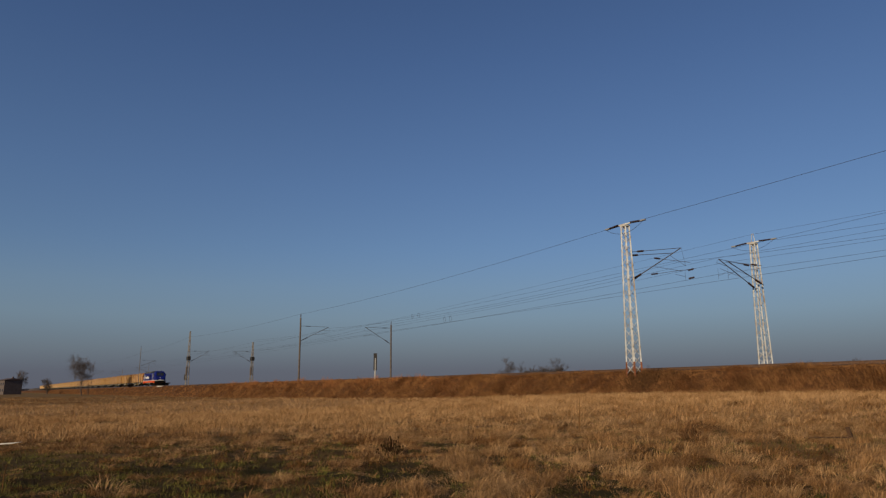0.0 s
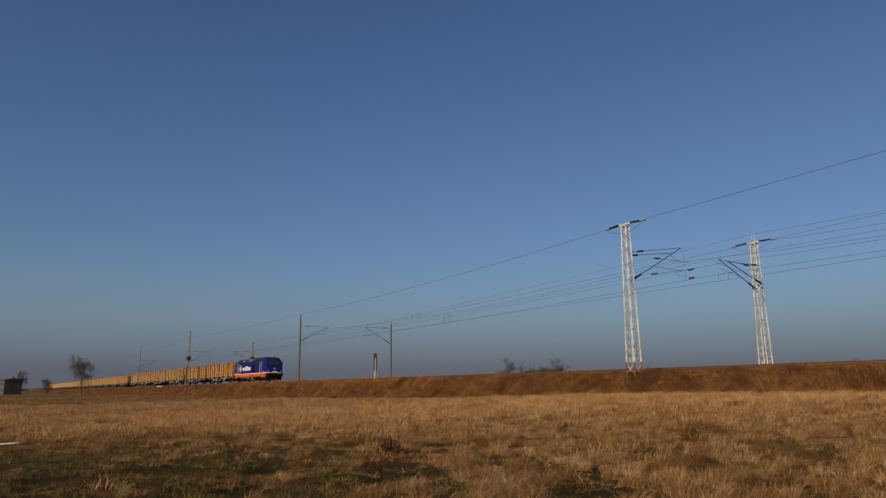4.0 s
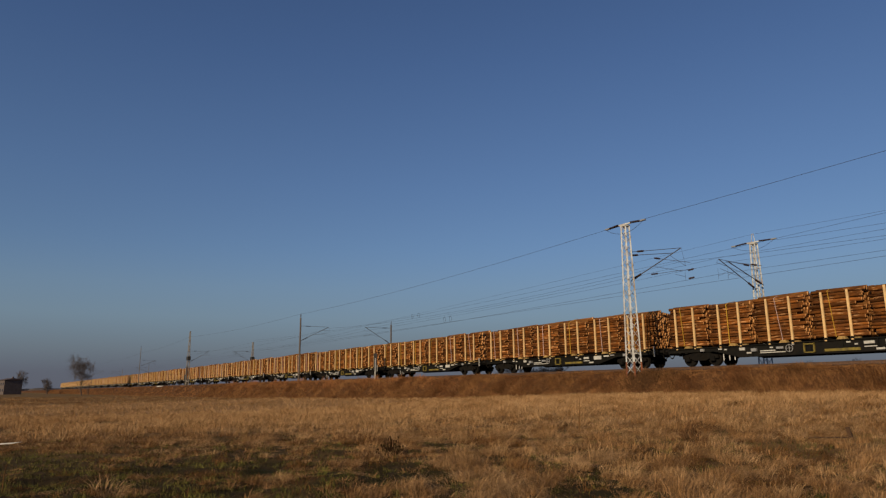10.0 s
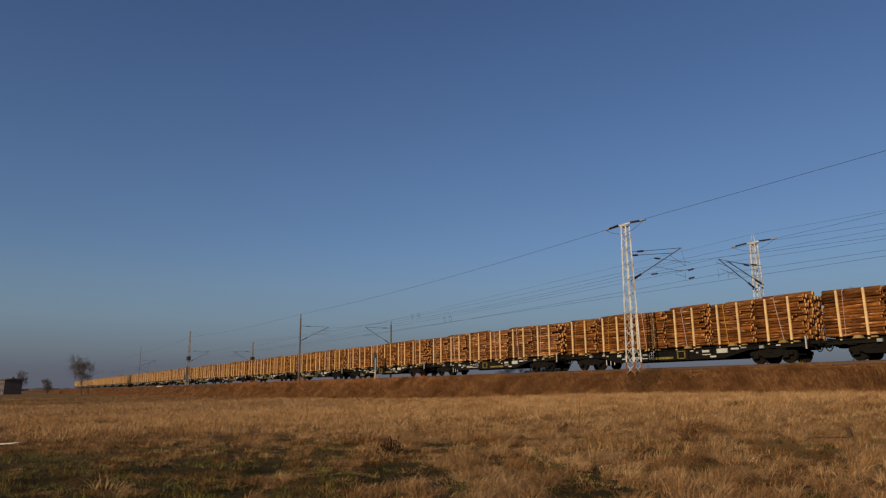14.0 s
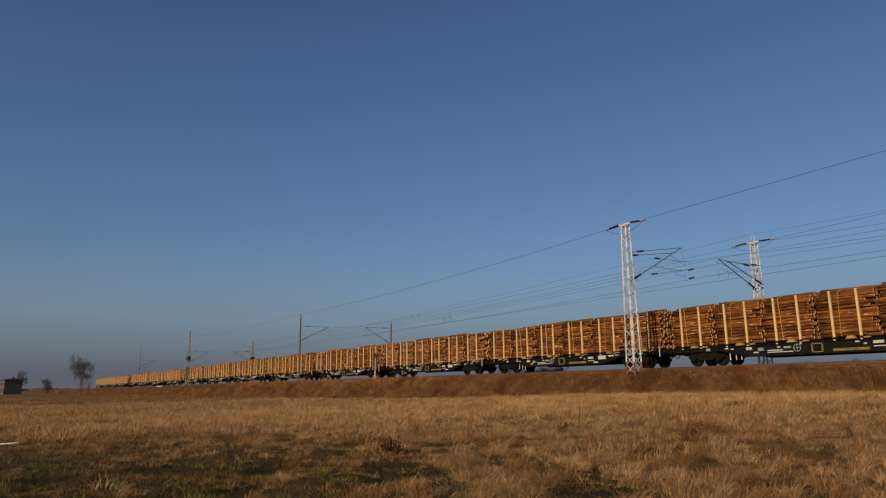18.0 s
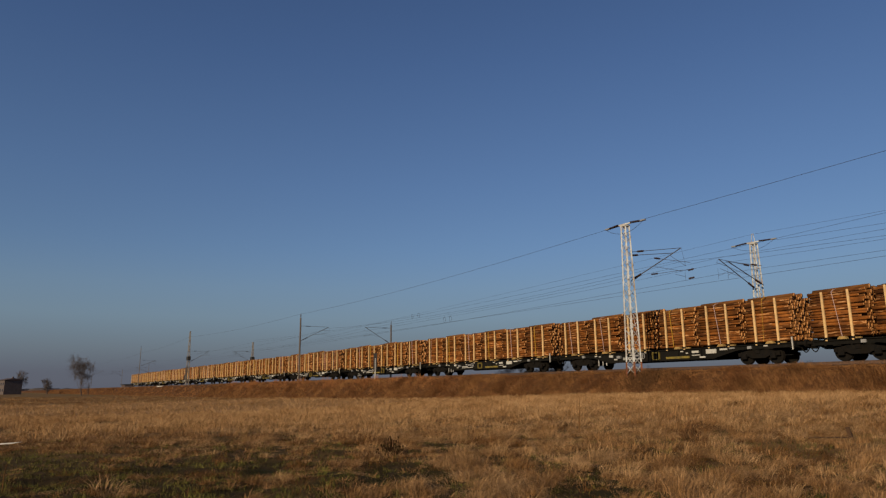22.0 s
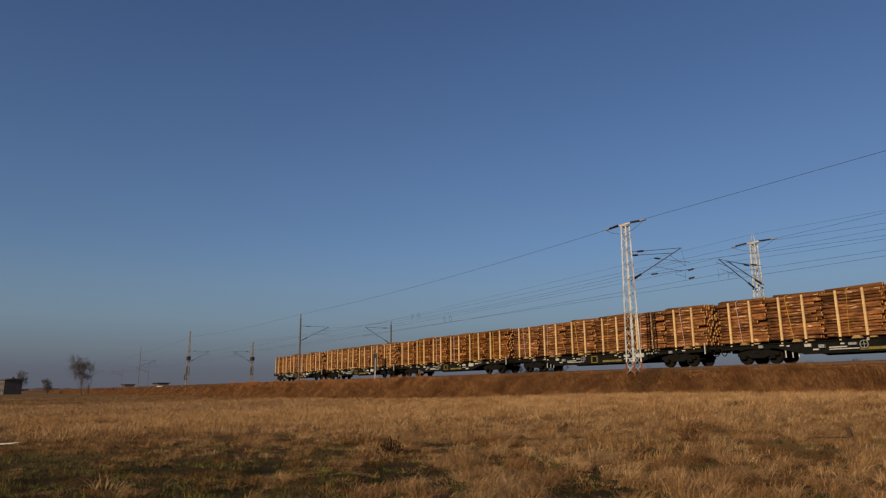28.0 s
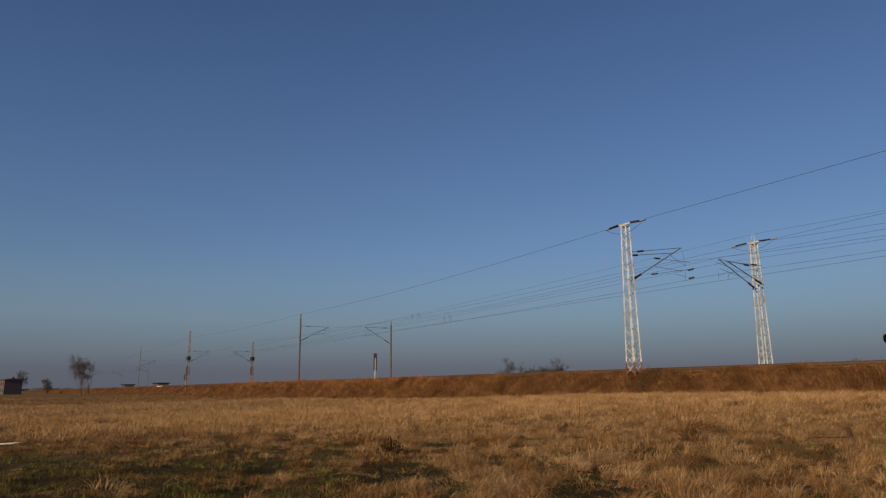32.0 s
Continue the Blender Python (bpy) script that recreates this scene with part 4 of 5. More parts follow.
def far_house():
    h = new("farm_house")
    h.location = far_place(17, 400)
    h.rotation_euler = (0, 0, radians(20))
    tagged(h, "far dull brown farm house with a low roof", "house")
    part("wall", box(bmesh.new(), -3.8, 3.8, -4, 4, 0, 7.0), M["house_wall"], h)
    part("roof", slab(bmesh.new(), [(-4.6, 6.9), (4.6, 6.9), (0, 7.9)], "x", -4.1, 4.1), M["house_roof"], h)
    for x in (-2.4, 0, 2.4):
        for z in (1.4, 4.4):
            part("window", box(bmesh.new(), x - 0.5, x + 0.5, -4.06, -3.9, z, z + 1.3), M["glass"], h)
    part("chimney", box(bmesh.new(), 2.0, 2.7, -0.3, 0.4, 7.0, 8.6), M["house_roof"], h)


far_house()


def far_trees():
    """A thin, uneven belt of woods on the horizon."""
    ball = bmesh.new()
    bmesh.ops.create_icosphere(ball, subdivisions=2, radius=1.0)
    v0, f0 = np.array([v.co[:] for v in ball.verts]), np.array([[v.index for v in f.verts] for f in ball.faces])
    ball.free()
    g = np.random.default_rng(3)
    vs, fs = [], []
    for i in range(700):
        a, d, h = radians(g.uniform(58, 112)), g.uniform(1500, 2300), g.uniform(3.5, 8)
        size = np.array([g.uniform(9, 24), g.uniform(9, 24), h * 0.55])
        vs.append(v0 * size + [-math.sin(a) * d, math.cos(a) * d, h * 0.45] + g.uniform(-1, 1, v0.shape) * [2, 2, 1.3])
        fs.append(f0 + i * len(v0))
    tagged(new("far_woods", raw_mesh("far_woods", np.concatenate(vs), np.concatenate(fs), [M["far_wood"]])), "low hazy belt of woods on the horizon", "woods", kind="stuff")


far_trees()


def parapet(bearing, dist, length, height, z, mat, label, name):
    p = far_place(bearing, dist)
    ob = part(name, box(bmesh.new(), -length / 2, length / 2, -0.3, 0.3, -0.3, height, 0.05), mat)
    ob.location = (p[0], p[1], z)
    tagged(ob, label, "wall")


def on_bank(bearing, y):
    a = YAW - math.atan((bearing - 784) / 1188)
    return y / math.cos(a)


parapet(222, on_bank(222, 31.4), 2.2, 0.45, 1.55, M["concrete"], "pale concrete box on the bank", "culvert_headwall")
parapet(283, on_bank(283, 32.4), 5.0, 0.0, 2.45, M["concrete"], "thin pale concrete edge of a level path", "path_edge")


def low_shed(bearing, dist, length, z):
    p = far_place(bearing, dist)
    s = new("low_shed")
    s.location = (p[0], p[1], z)
    tagged(s, "low dark shed beyond the tracks", "shed")
    part("wall", box(bmesh.new(), -length / 2, length / 2, -1.5, 1.5, -3, 0.8), M["house_roof"], s)
    part("roof", box(bmesh.new(), -length / 2 - 0.3, length / 2 + 0.3, -1.9, 1.9, 0.8, 1.05), M["black"], s)


low_shed(226, 262, 7.0, 2.5)
low_shed(284, 225, 7.5, 2.6)


# ---- small things in the field ----
def on_field(bearing, below, lift=0.0):
    """Where a sight line meets the field."""
    d = Vector(_view.to_3x3() @ Vector(((bearing - 784) / 1188, (441 - below) / 1188, -1)))
    t = 4.0
    while t < 200 and EYE_Z + d.z * t > float(ground_z(d.x * t, d.y * t)) + lift:
        t += 0.05
    return (d.x * t, d.y * t, float(ground_z(d.x * t, d.y * t)))


def fence_remains():
    x, y, z = on_field(1510, 780)
    f = new("broken_fence")
    f.location = (x, y, z)
    f.rotation_euler = (0, 0, radians(33))
    tagged(f, "broken wooden post with a fallen rail in the grass", "fence")
    bm = beam(bmesh.new(), (0, 0, -0.1), (-0.08, 0.02, 0.27), 0.09, 0.08)
    part("post", bm, M["post_wood"], f)
    part("fallen_rail", beam(bmesh.new(), (-0.02, -0.06, 0.06), (-0.95, -0.1, 0.04), 0.035, 0.035), M["post_wood"], f)


def old_stem(bearing, below, height, lean, r=0.012):
    x, y, z = on_field(bearing, below)
    bm = bmesh.new()
    tube(bm, (0, 0, -0.05), (lean * 0.4, 0, height * 0.5), r, r * 0.8, 5)
    tube(bm, (lean * 0.4, 0, height * 0.5), (lean, 0.02, height), r * 0.8, r * 0.3, 5)
    s = part("dry_stem", bm, M["straw_dark"])
    s.location = (x, y, z)
    tagged(s, "single tall dry plant stem standing in the grass", "plant", "dry stems")


def weed(bearing, below, seed, mat):
    r = random.Random(seed)
    x, y, z = on_field(bearing, below)
    bm = bmesh.new()
    for i in range(95):
        a = Vector((r.gauss(0, 0.16), r.gauss(0, 0.13), -0.03))
        h = r.uniform(0.5, 1.1) * (0.08 + 0.38 * math.exp(-(a.x * a.x + a.y * a.y) / 0.04))
        b = a * 1.25 + Vector((r.uniform(-0.07, 0.07), r.uniform(-0.07, 0.07), h))
        tube(bm, a, b, 0.010, 0.005, 4)
        if i % 2:
            bmesh.ops.create_icosphere(bm, subdivisions=1, radius=r.uniform(0.010, 0.024), matrix=Matrix.Translation(b) @ Matrix.Diagonal((1.2, 0.8, 1.5, 1)))
    s = part("withered_weed", bm, M[mat])
    s.location = (x, y, z)
    tagged(s, "dark withered weed clump in the grass", "plant", "withered weeds")


def white_scrap():
    x, y, z = on_field(8, 797)
    bm = slab(bmesh.new(), [(-0.5, 0), (-0.15, 0.03), (0.2, 0.05), (0.42, 0.09), (0.2, 0.08), (-0.15, 0.06), (-0.5, 0.05)], "y", -0.06, 0.06)
    s = part("plastic_scrap", bm, M["white"])
    s.location = (x, y, z + 0.10)
    s.rotation_euler = (0, 0, YAW)
    tagged(s, "pale strip of plastic lying in the grass", "scrap")


fence_remains()
old_stem(1026, 768, 1.0, 0.05)
old_stem(537, 706, 0.9, 0.03, 0.02)
old_stem(4, 868, 0.42, 0.22, 0.008)
weed(1224, 782, 1, "scrub")
weed(694, 806, 2, "scrub_dark")
white_scrap()

# sleepers under the near track where the camera passes nearest, one mesh shared by all
_ties = new("sleepers")
tagged(_ties, "grey concrete sleepers under the rails", "sleepers", kind="structure")
_first = part("sleeper", box(bmesh.new(), -0.13, 0.13, -1.3, 1.3, RAIL_Z - 0.37, RAIL_Z - 0.172, 0.02), M["sleeper"], _ties)
_first.location = (4.0, TRACK_Y, 0)
for _i in range(1, 90):
    more("sleeper", _first, _ties, pose(4.0 - 0.6 * _i, TRACK_Y, 0))

# ---- the train ----
PITCH = 19.74            # wagon length over buffers
HEAD = [(0, -197.8), (2, -152.6), (4, -107.4), (6, -62.2), (8, -17.0), (9, 5.55), (10, 28.0), (11, 50.4), (12, 72.6), (13, 94.9), (14, 117.2), (15.5, 150.6),
        (17, 184.0), (18, 206.1), (19, 228.2), (20, 250.3), (21, 272.4), (22, 294.1), (23, 316.1), (24, 338.1), (25, 360.1), (26.5, 393.4), (28, 426.7), (29, 448.9), (30, 471.0), (31, 493.0), (32, 515.2)]


def rolling(thing, behind, z=RAIL_Z, rz=0.0, dy=0.0):
    """Keys a thing that rides the given metres behind the locomotive's front corner."""
    walk(thing, [(t, pose(x - behind, TRACK_Y + dy, z, 0, 0, rz)) for t, x in HEAD])


def bogie(parent, x, wheel_r, base, half, frame_mat, scale=1.0):
    """Side frames, bolster, wheels with axle boxes and springs."""
    b = part("bogie", box(box(bmesh.new(), x - 0.28, x + 0.28, -1.0, 1.0, 0.5, 0.82, 0.03), x - 0.12, x + 0.12, -half - 0.12, half + 0.12, 0.62, 0.86), frame_mat, parent)
    for s in (-1, 1):
        y = s * half
        prof = [(x - base / 2 - 0.38, 0.46), (x - base / 2 + 0.25, 0.46), (x - 0.42, 0.34), (x + 0.42, 0.34), (x + base / 2 - 0.25, 0.46), (x + base / 2 + 0.38, 0.46), (x + base / 2 + 0.38, 0.66), (x + 0.5, 0.82), (x - 0.5, 0.82), (x - base / 2 - 0.38, 0.66)]
        part("side_frame", slab(bmesh.new(), prof, "y", y - 0.06, y + 0.06), frame_mat, b)
    for dx in (-base / 2, base / 2):
        bm = bmesh.new()
        for s in (-1, 1):
            disc_wheel(bm, x + dx, s * 0.77, wheel_r, wheel_r, 0.13)
        tube(bm, (x + dx, -half - 0.1, wheel_r), (x + dx, half + 0.1, wheel_r), 0.085, sides=8)
        w = part("wheelset", bm, frame_mat, b)
        for s in (-1, 1):
            part("axle_box", box(bmesh.new(), x + dx - 0.16, x + dx + 0.16, *sorted((s * (half - 0.02), s * (half + 0.16))), wheel_r - 0.17, wheel_r + 0.15, 0.03), frame_mat, b)
    return b


def buffers(parent, x, s, r=0.225, length=0.62, z=1.04):
    for y in (-0.875, 0.875):
        bm = bmesh.new()
        tube(bm, (x, y, z), (x + s * (length - 0.05), y, z), 0.1, 0.085, 10)
        tube(bm, (x + s * (length - 0.06), y, z), (x + s * length, y, z), r, r * 0.96, 14)
        part("buffer", bm, M["bogie"], parent)


def timber_wagon(swap):
    """A flat container-type wagon with twelve stanchions a side. swap: which way round ladder and yellow band sit."""
    w = new("timber_wagon")
    tagged(w, "black bogie flat wagon with cream stanchions, loaded with logs", "wagon", "timber wagons of the train")
    L = PITCH / 2 - 0.62
    prof = [(-L, 1.12), (-L, 0.86), (-6.1, 0.86), (-5.7, 0.80), (-4.3, 0.44), (4.3, 0.44), (5.7, 0.80), (6.1, 0.86), (L, 0.86), (L, 1.12)]
    for s in (-1, 1):
        bm = slab(bmesh.new(), prof, "y", s * 1.22 - 0.035, s * 1.22 + 0.035)
        slab(bm, [(-L, 1.06), (L, 1.06), (L, 1.12), (-L, 1.12)], "y", s * 1.25 - 0.1, s * 1.25 + 0.1)
        slab(bm, [(-4.3, 0.42), (4.3, 0.42), (4.3, 0.47), (-4.3, 0.47)], "y", s * 1.22 - 0.09, s * 1.22 + 0.09)
        sill = part("side_sill", bm, M["frame"], w)
        for x in (-3.4, -1.7, 0.0, 1.7, 3.4):
            part("stiffener", box(bmesh.new(), x - 0.03, x + 0.03, *sorted((s * 1.255, s * 1.31)), 0.48, 1.06), M["frame"], sill)
    part("centre_sill", box(bmesh.new(), -L, L, -0.3, 0.3, 0.7, 1.08), M["frame"], w)
    for x in (-8.0, -5.5, -2.6, 0, 2.6, 5.5, 8.0):
        part("cross_member", box(bmesh.new(), x - 0.09, x + 0.09, -1.2, 1.2, 0.8, 1.1), M["frame"], w)
    for s in (-1, 1):
        part("headstock", box(bmesh.new(), *sorted((s * (L - 0.02), s * (L + 0.12))), -1.25, 1.25, 0.82, 1.2, 0.02), M["frame"], w)
        buffers(w, s * (L + 0.1), s, length=0.52)
        bm = tube(bmesh.new(), (s * (L + 0.1), 0, 1.0), (s * (L + 0.6), 0, 0.92), 0.06)
        part("coupling", bm, M["bogie"], w)
        bm = bmesh.new()
        pts = [Vector((s * (L + 0.1 + 0.52 * t / 6), -0.55, 0.9 - 0.34 * math.sin(math.pi * t / 6))) for t in range(7)]
        for a, b in zip(pts, pts[1:]):
            tube(bm, a, b, 0.03, sides=6)
        part("brake_hose", bm, M["bogie"], w)
        bogie(w, s * 7.1, 0.46, 1.8, 1.03, M["bogie"])
    # white hand pole at the leading corner
    part("hand_pole", beam(bmesh.new(), (L + 0.05, -1.3, 0.72), (L + 0.05, -1.3, 1.42), 0.06), M["white"], w, "white hand pole")
    part("corner_step", box(bmesh.new(), L - 0.45, L - 0.05, -1.32, -1.1, 0.42, 0.46), M["frame"], w)
    # yellow ladder frame, yellow band and data plates on both sills
    for s in (-1, 1):
        f = s * -1.0

        def spot(x0, x1, z0, z1, name, mat, proud, label=""):
            xa, xb = sorted((x0 * (1 if s < 0 else -1), x1 * (1 if s < 0 else -1)))
            part(name, box(bmesh.new(), xa, xb, *sorted((s * 1.262, s * (1.262 + proud))), z0, z1), mat, w, label)
        lad, band = (-0.05, (0.75, 2.55)) if not swap else (1.2, (-1.35, 0.55))
        for x0, x1, z0, z1 in ((lad - 0.3, lad - 0.24, 0.5, 1.02), (lad + 0.24, lad + 0.3, 0.5, 1.02), (lad - 0.3, lad + 0.3, 0.5, 0.55), (lad - 0.3, lad + 0.3, 0.94, 1.0)):
            spot(x0, x1, z0, z1, "ladder_bar", M["yellow"], 0.1, "yellow step frame bar")
        spot(band[0], band[1], 0.52, 0.66, "yellow_band", M["yellow"], 0.06, "yellow painted band")
        spot(3.78, 4.5, 0.74, 1.0, "white_placard", M["white"], 0.06, "white data placard")
        spot(2.75, 3.25, 0.82, 0.96, "data_plate", M["white"], 0.058)
        spot(2.75, 3.35, 0.66, 0.71, "data_plate", M["white"], 0.058)
        spot(-4.2, -3.85, 0.82, 0.98, "data_plate", M["white"], 0.058)
        spot(-2.9, -1.4, 0.60, 0.65, "marking_bar", M["white"], 0.058)
        spot(-2.9, -2.0, 0.70, 0.76, "marking_bar", M["white"], 0.058)
        spot(4.75, 5.25, 0.90, 1.0, "data_plate", M["white"], 0.058)
        spot(5.4, 5.75, 0.94, 1.02, "data_plate", M["grey_metal"], 0.07)
        spot(6.6, 6.85, 0.88, 1.04, "lashing_ring", M["grey_metal"], 0.1)
        spot(-6.85, -6.6, 0.88, 1.04, "lashing_ring", M["grey_metal"], 0.1)
        spot(3.3, 3.7, 0.5, 0.6, "marking_bar", M["white"], 0.058)
        spot(-1.9, -1.5, 0.8, 0.92, "data_plate", M["grey_metal"], 0.09)
        spot(-3.4, -3.1, 0.72, 0.9, "brake_valve", M["grey_metal"], 0.16)
        if s < 0:
            for x, wide, z in ((-5.6, 0.22, 0.93), (-5.2, 0.16, 0.88), (-3.75, 0.30, 0.62), (-2.3, 0.18, 0.86), (-1.0, 0.12, 0.98), (1.9, 0.20, 0.92), (2.3, 0.14, 0.80), (7.6, 0.24, 0.97)):
                spot(x, x + wide, z, z + 0.075, "stencil_mark", M["white"], 0.057)
    bm = bmesh.new()
    for k in range(12):
        a, b = (math.tau * k / 12, math.tau * (k + 1) / 12)
        tube(bm, (-1.1 + 0.2 * math.cos(a), -1.42, 0.8 + 0.2 * math.sin(a)), (-1.1 + 0.2 * math.cos(b), -1.42, 0.8 + 0.2 * math.sin(b)), 0.02, sides=5)
    tube(bm, (-1.3, -1.42, 0.8), (-0.9, -1.42, 0.8), 0.015, sides=5)
    tube(bm, (-1.1, -1.42, 0.6), (-1.1, -1.42, 1.0), 0.015, sides=5)
    tube(bm, (-1.1, -1.44, 0.8), (-1.1, -1.2, 0.8), 0.03, sides=6)
    part("brake_wheel", bm, M["grey_metal"], w, "grey spoked hand brake wheel")
    for x in (-5.4, -5.0, -4.65):
        part("brake_pipe", tube(bmesh.new(), (x, -1.12, 0.28), (x, -1.12, 0.9), 0.035), M["grey_metal"], w)
    # stanchions in six pairs
    post = None
    bolster = None
    for i in range(6):
        x0 = -8.55 + 3.15 * i
        for x in (x0, x0 + 1.35):
            for s in (-1, 1):
                m = pose(x, s * 1.33, 1.05, 0, 0, 0 if s < 0 else 180)
                if post is None:
                    bm = slab(bmesh.new(), [(-0.05, 0), (0.06, 0), (0.06, 2.35), (0.0, 2.62), (-0.05, 2.62)], "x", -0.058, 0.058)
                    bmesh.ops.bevel(bm, geom=bm.edges[:], offset=0.012, segments=1, affect="EDGES")
                    post = part("stanchion", bm, M["stake"], w, "cream-painted steel stanchion")
                    post.matrix_basis = m
                else:
                    more("stanchion", post, w, m)["label"] = "cream-painted steel stanchion"
            m = pose(x, 0, 0)
            if bolster is None:
                bolster = part("bolster", box(bmesh.new(), -0.11, 0.11, -1.4, 1.4, 1.12, 1.24, 0.015), M["frame"], w)
                bolster.matrix_basis = m
            else:
                more("bolster", bolster, w, m)
        part("wedge", slab(bmesh.new(), [(x0 + 0.55, 1.12), (x0 + 1.05, 1.12), (x0 + 0.95, 1.27), (x0 + 0.68, 1.27)], "y", -1.37, -1.1), M["wedge"], w, "ochre wooden wedge")
        part("foot_plate", box(bmesh.new(), x0 + 1.42, x0 + 1.75, -1.37, -1.2, 1.12, 1.19), M["wedge"], w)
    return w


def log_stack(seed, long, bark="bark"):
    """Round timber piled between the stanchions, with its lashing strap."""
    r = random.Random(seed)
    pieces = []
    sides = 7
    length = r.uniform(2.92, 3.06) if long else r.uniform(2.6, 2.92)
    slip = 0.0 if long else r.uniform(-0.1, 0.12)
    top = r.uniform(2.45, 2.58)
    crown = [r.uniform(-0.12, 0.0)] + [r.uniform(-0.04, 0.16) for _ in range(4)] + [-0.05]

    def roof(y):
        u = min(max((y + 1.2) / 2.4 * 4, 0), 3.999)
        return top + crown[int(u)] * (1 - u % 1) + crown[int(u) + 1] * (u % 1)

    def lay(y0, z0, ra, rb, outer):
        la, lb = slip - length / 2 + r.uniform(-0.13, 0.13), slip + length / 2 + r.uniform(-0.13, 0.13)
        if outer and r.random() < 0.12:
            lb -= r.uniform(0.2, 0.6)
        dy, dz = r.uniform(-0.04, 0.04), r.uniform(-0.06, 0.06)
        verts, tris, slots, q0 = [], [], [], r.uniform(0, 1)
        cross = (0.0, 1.0) if not outer else (0.0, 0.35, 0.7, 1.0)
        for t in cross:
            bend = r.uniform(-0.02, 0.02) if 0 < t < 1 else 0
            for k in range(sides):
                a = math.tau * (k + q0) / sides
                rr = ra + (rb - ra) * t
                verts.append((la + (lb - la) * t, y0 + dy * (t - 0.5) + rr * math.cos(a) + bend, z0 + dz * (t - 0.5) + rr * math.sin(a) + bend))
        for c in range(len(cross) - 1):
            o = c * sides
            for k in range(sides):
                k2 = (k + 1) % sides
                tris += [(o + k, o + k2, o + sides + k2), (o + k, o + sides + k2, o + sides + k)]
                slots += [0, 0]
        o = (len(cross) - 1) * sides
        for k in range(1, sides - 1):
            tris += [(0, k + 1, k), (o, o + k, o + k + 1)]
            slots += [1, 1]
        pieces.append((verts, tris, slots, outer))

    z = 0.0
    while z < roof(-1.2) - 0.16:
        ra = r.uniform(0.062, 0.122)
        lay(-1.2 + ra * 0.6 + r.uniform(-0.05, 0.07), z + ra, ra, ra * r.uniform(0.72, 1.05), True)
        z += ra * 1.78
    rad = r.choice((0.100, 0.114, 0.128))
    for j in range(int(top / (rad * 1.74)) + 3):
        z0 = rad + j * rad * 1.74
        for i in range(int(2.2 / (2 * rad)) + 1):
            y0 = -1.02 + rad + i * 2 * rad + (rad if j % 2 else 0)
            if y0 > 1.2 - rad * 0.6 or z0 + rad * 0.6 > roof(y0):
                continue
            lay(y0 + r.uniform(-0.03, 0.03), z0 + r.uniform(-0.03, 0.03), rad * r.uniform(0.85, 1.3), rad * r.uniform(0.8, 1.25), False)
    inner = [i for i in range(len(pieces)) if not pieces[i][3]]
    stack = new("log_pile")
    vs, ts, ss = [], [], []
    for i in inner:
        ts += [tuple(q + len(vs) for q in f) for f in pieces[i][1]]
        vs += pieces[i][0]
        ss += pieces[i][2]
    core = new("log_core", raw_mesh("log_core", vs, ts, [M["bark_core"], M["log_end"]], ss))
    core.parent = stack
    core["kind"] = "stuff"
    for v, f, s, outer in pieces:
        if outer:
            ob = new("log", raw_mesh("log", v, f, [M[bark], M["log_end"]], s))
            ob.parent = stack
    x, tilt = r.uniform(-0.35, 0.0), r.uniform(-0.1, 0.42)
    bm = bmesh.new()
    path = [(x + tilt, -1.37, 0.0), (x, -1.33, roof(-1.2) - 0.08)] + [(x, y, roof(y) + 0.02) for y in (-1.1, -0.5, 0.0, 0.5, 1.1)] + [(x, 1.33, roof(1.2) - 0.08), (x + tilt, 1.37, 0.0)]
    for a, b in zip(path, path[1:]):
        beam(bm, a, b, 0.04, 0.012)
    part("lashing_strap", bm, M[r.choice(("strap_yellow", "strap_pale"))], stack, "thin lashing strap over the logs")
    return tagged(stack, "neat pile of brown pine logs lashed on a wagon" if bark == "bark" else "pile of pinkish half-peeled logs lashed on a wagon", "log pile", "log piles of the train")


# ---- the locomotive ----
def loft(bm, sections):
    """Joins cross-sections (x, [(y, z), ...]) of equal point count into one closed shell."""
    rings = [[bm.verts.new((x, y, z)) for y, z in pts] for x, pts in sections]
    n = len(rings[0])
    for a, b in zip(rings, rings[1:]):
        for i in range(n):
            bm.faces.new((a[i], a[(i + 1) % n], b[(i + 1) % n], b[i]))
    bm.faces.new(rings[0])
    bm.faces.new(rings[-1][::-1])
    bmesh.ops.recalc_face_normals(bm, faces=bm.faces[:])
    return bm


def cab_section(w, z_side, w_top, z_top, z_low=1.50):
    half = [(w, z_low), (w, z_side - 0.12), (w - 0.05, z_side), (w_top + 0.12, z_top - 0.07), (w_top, z_top)]
    return [(-y, z) for y, z in half] + half[::-1]


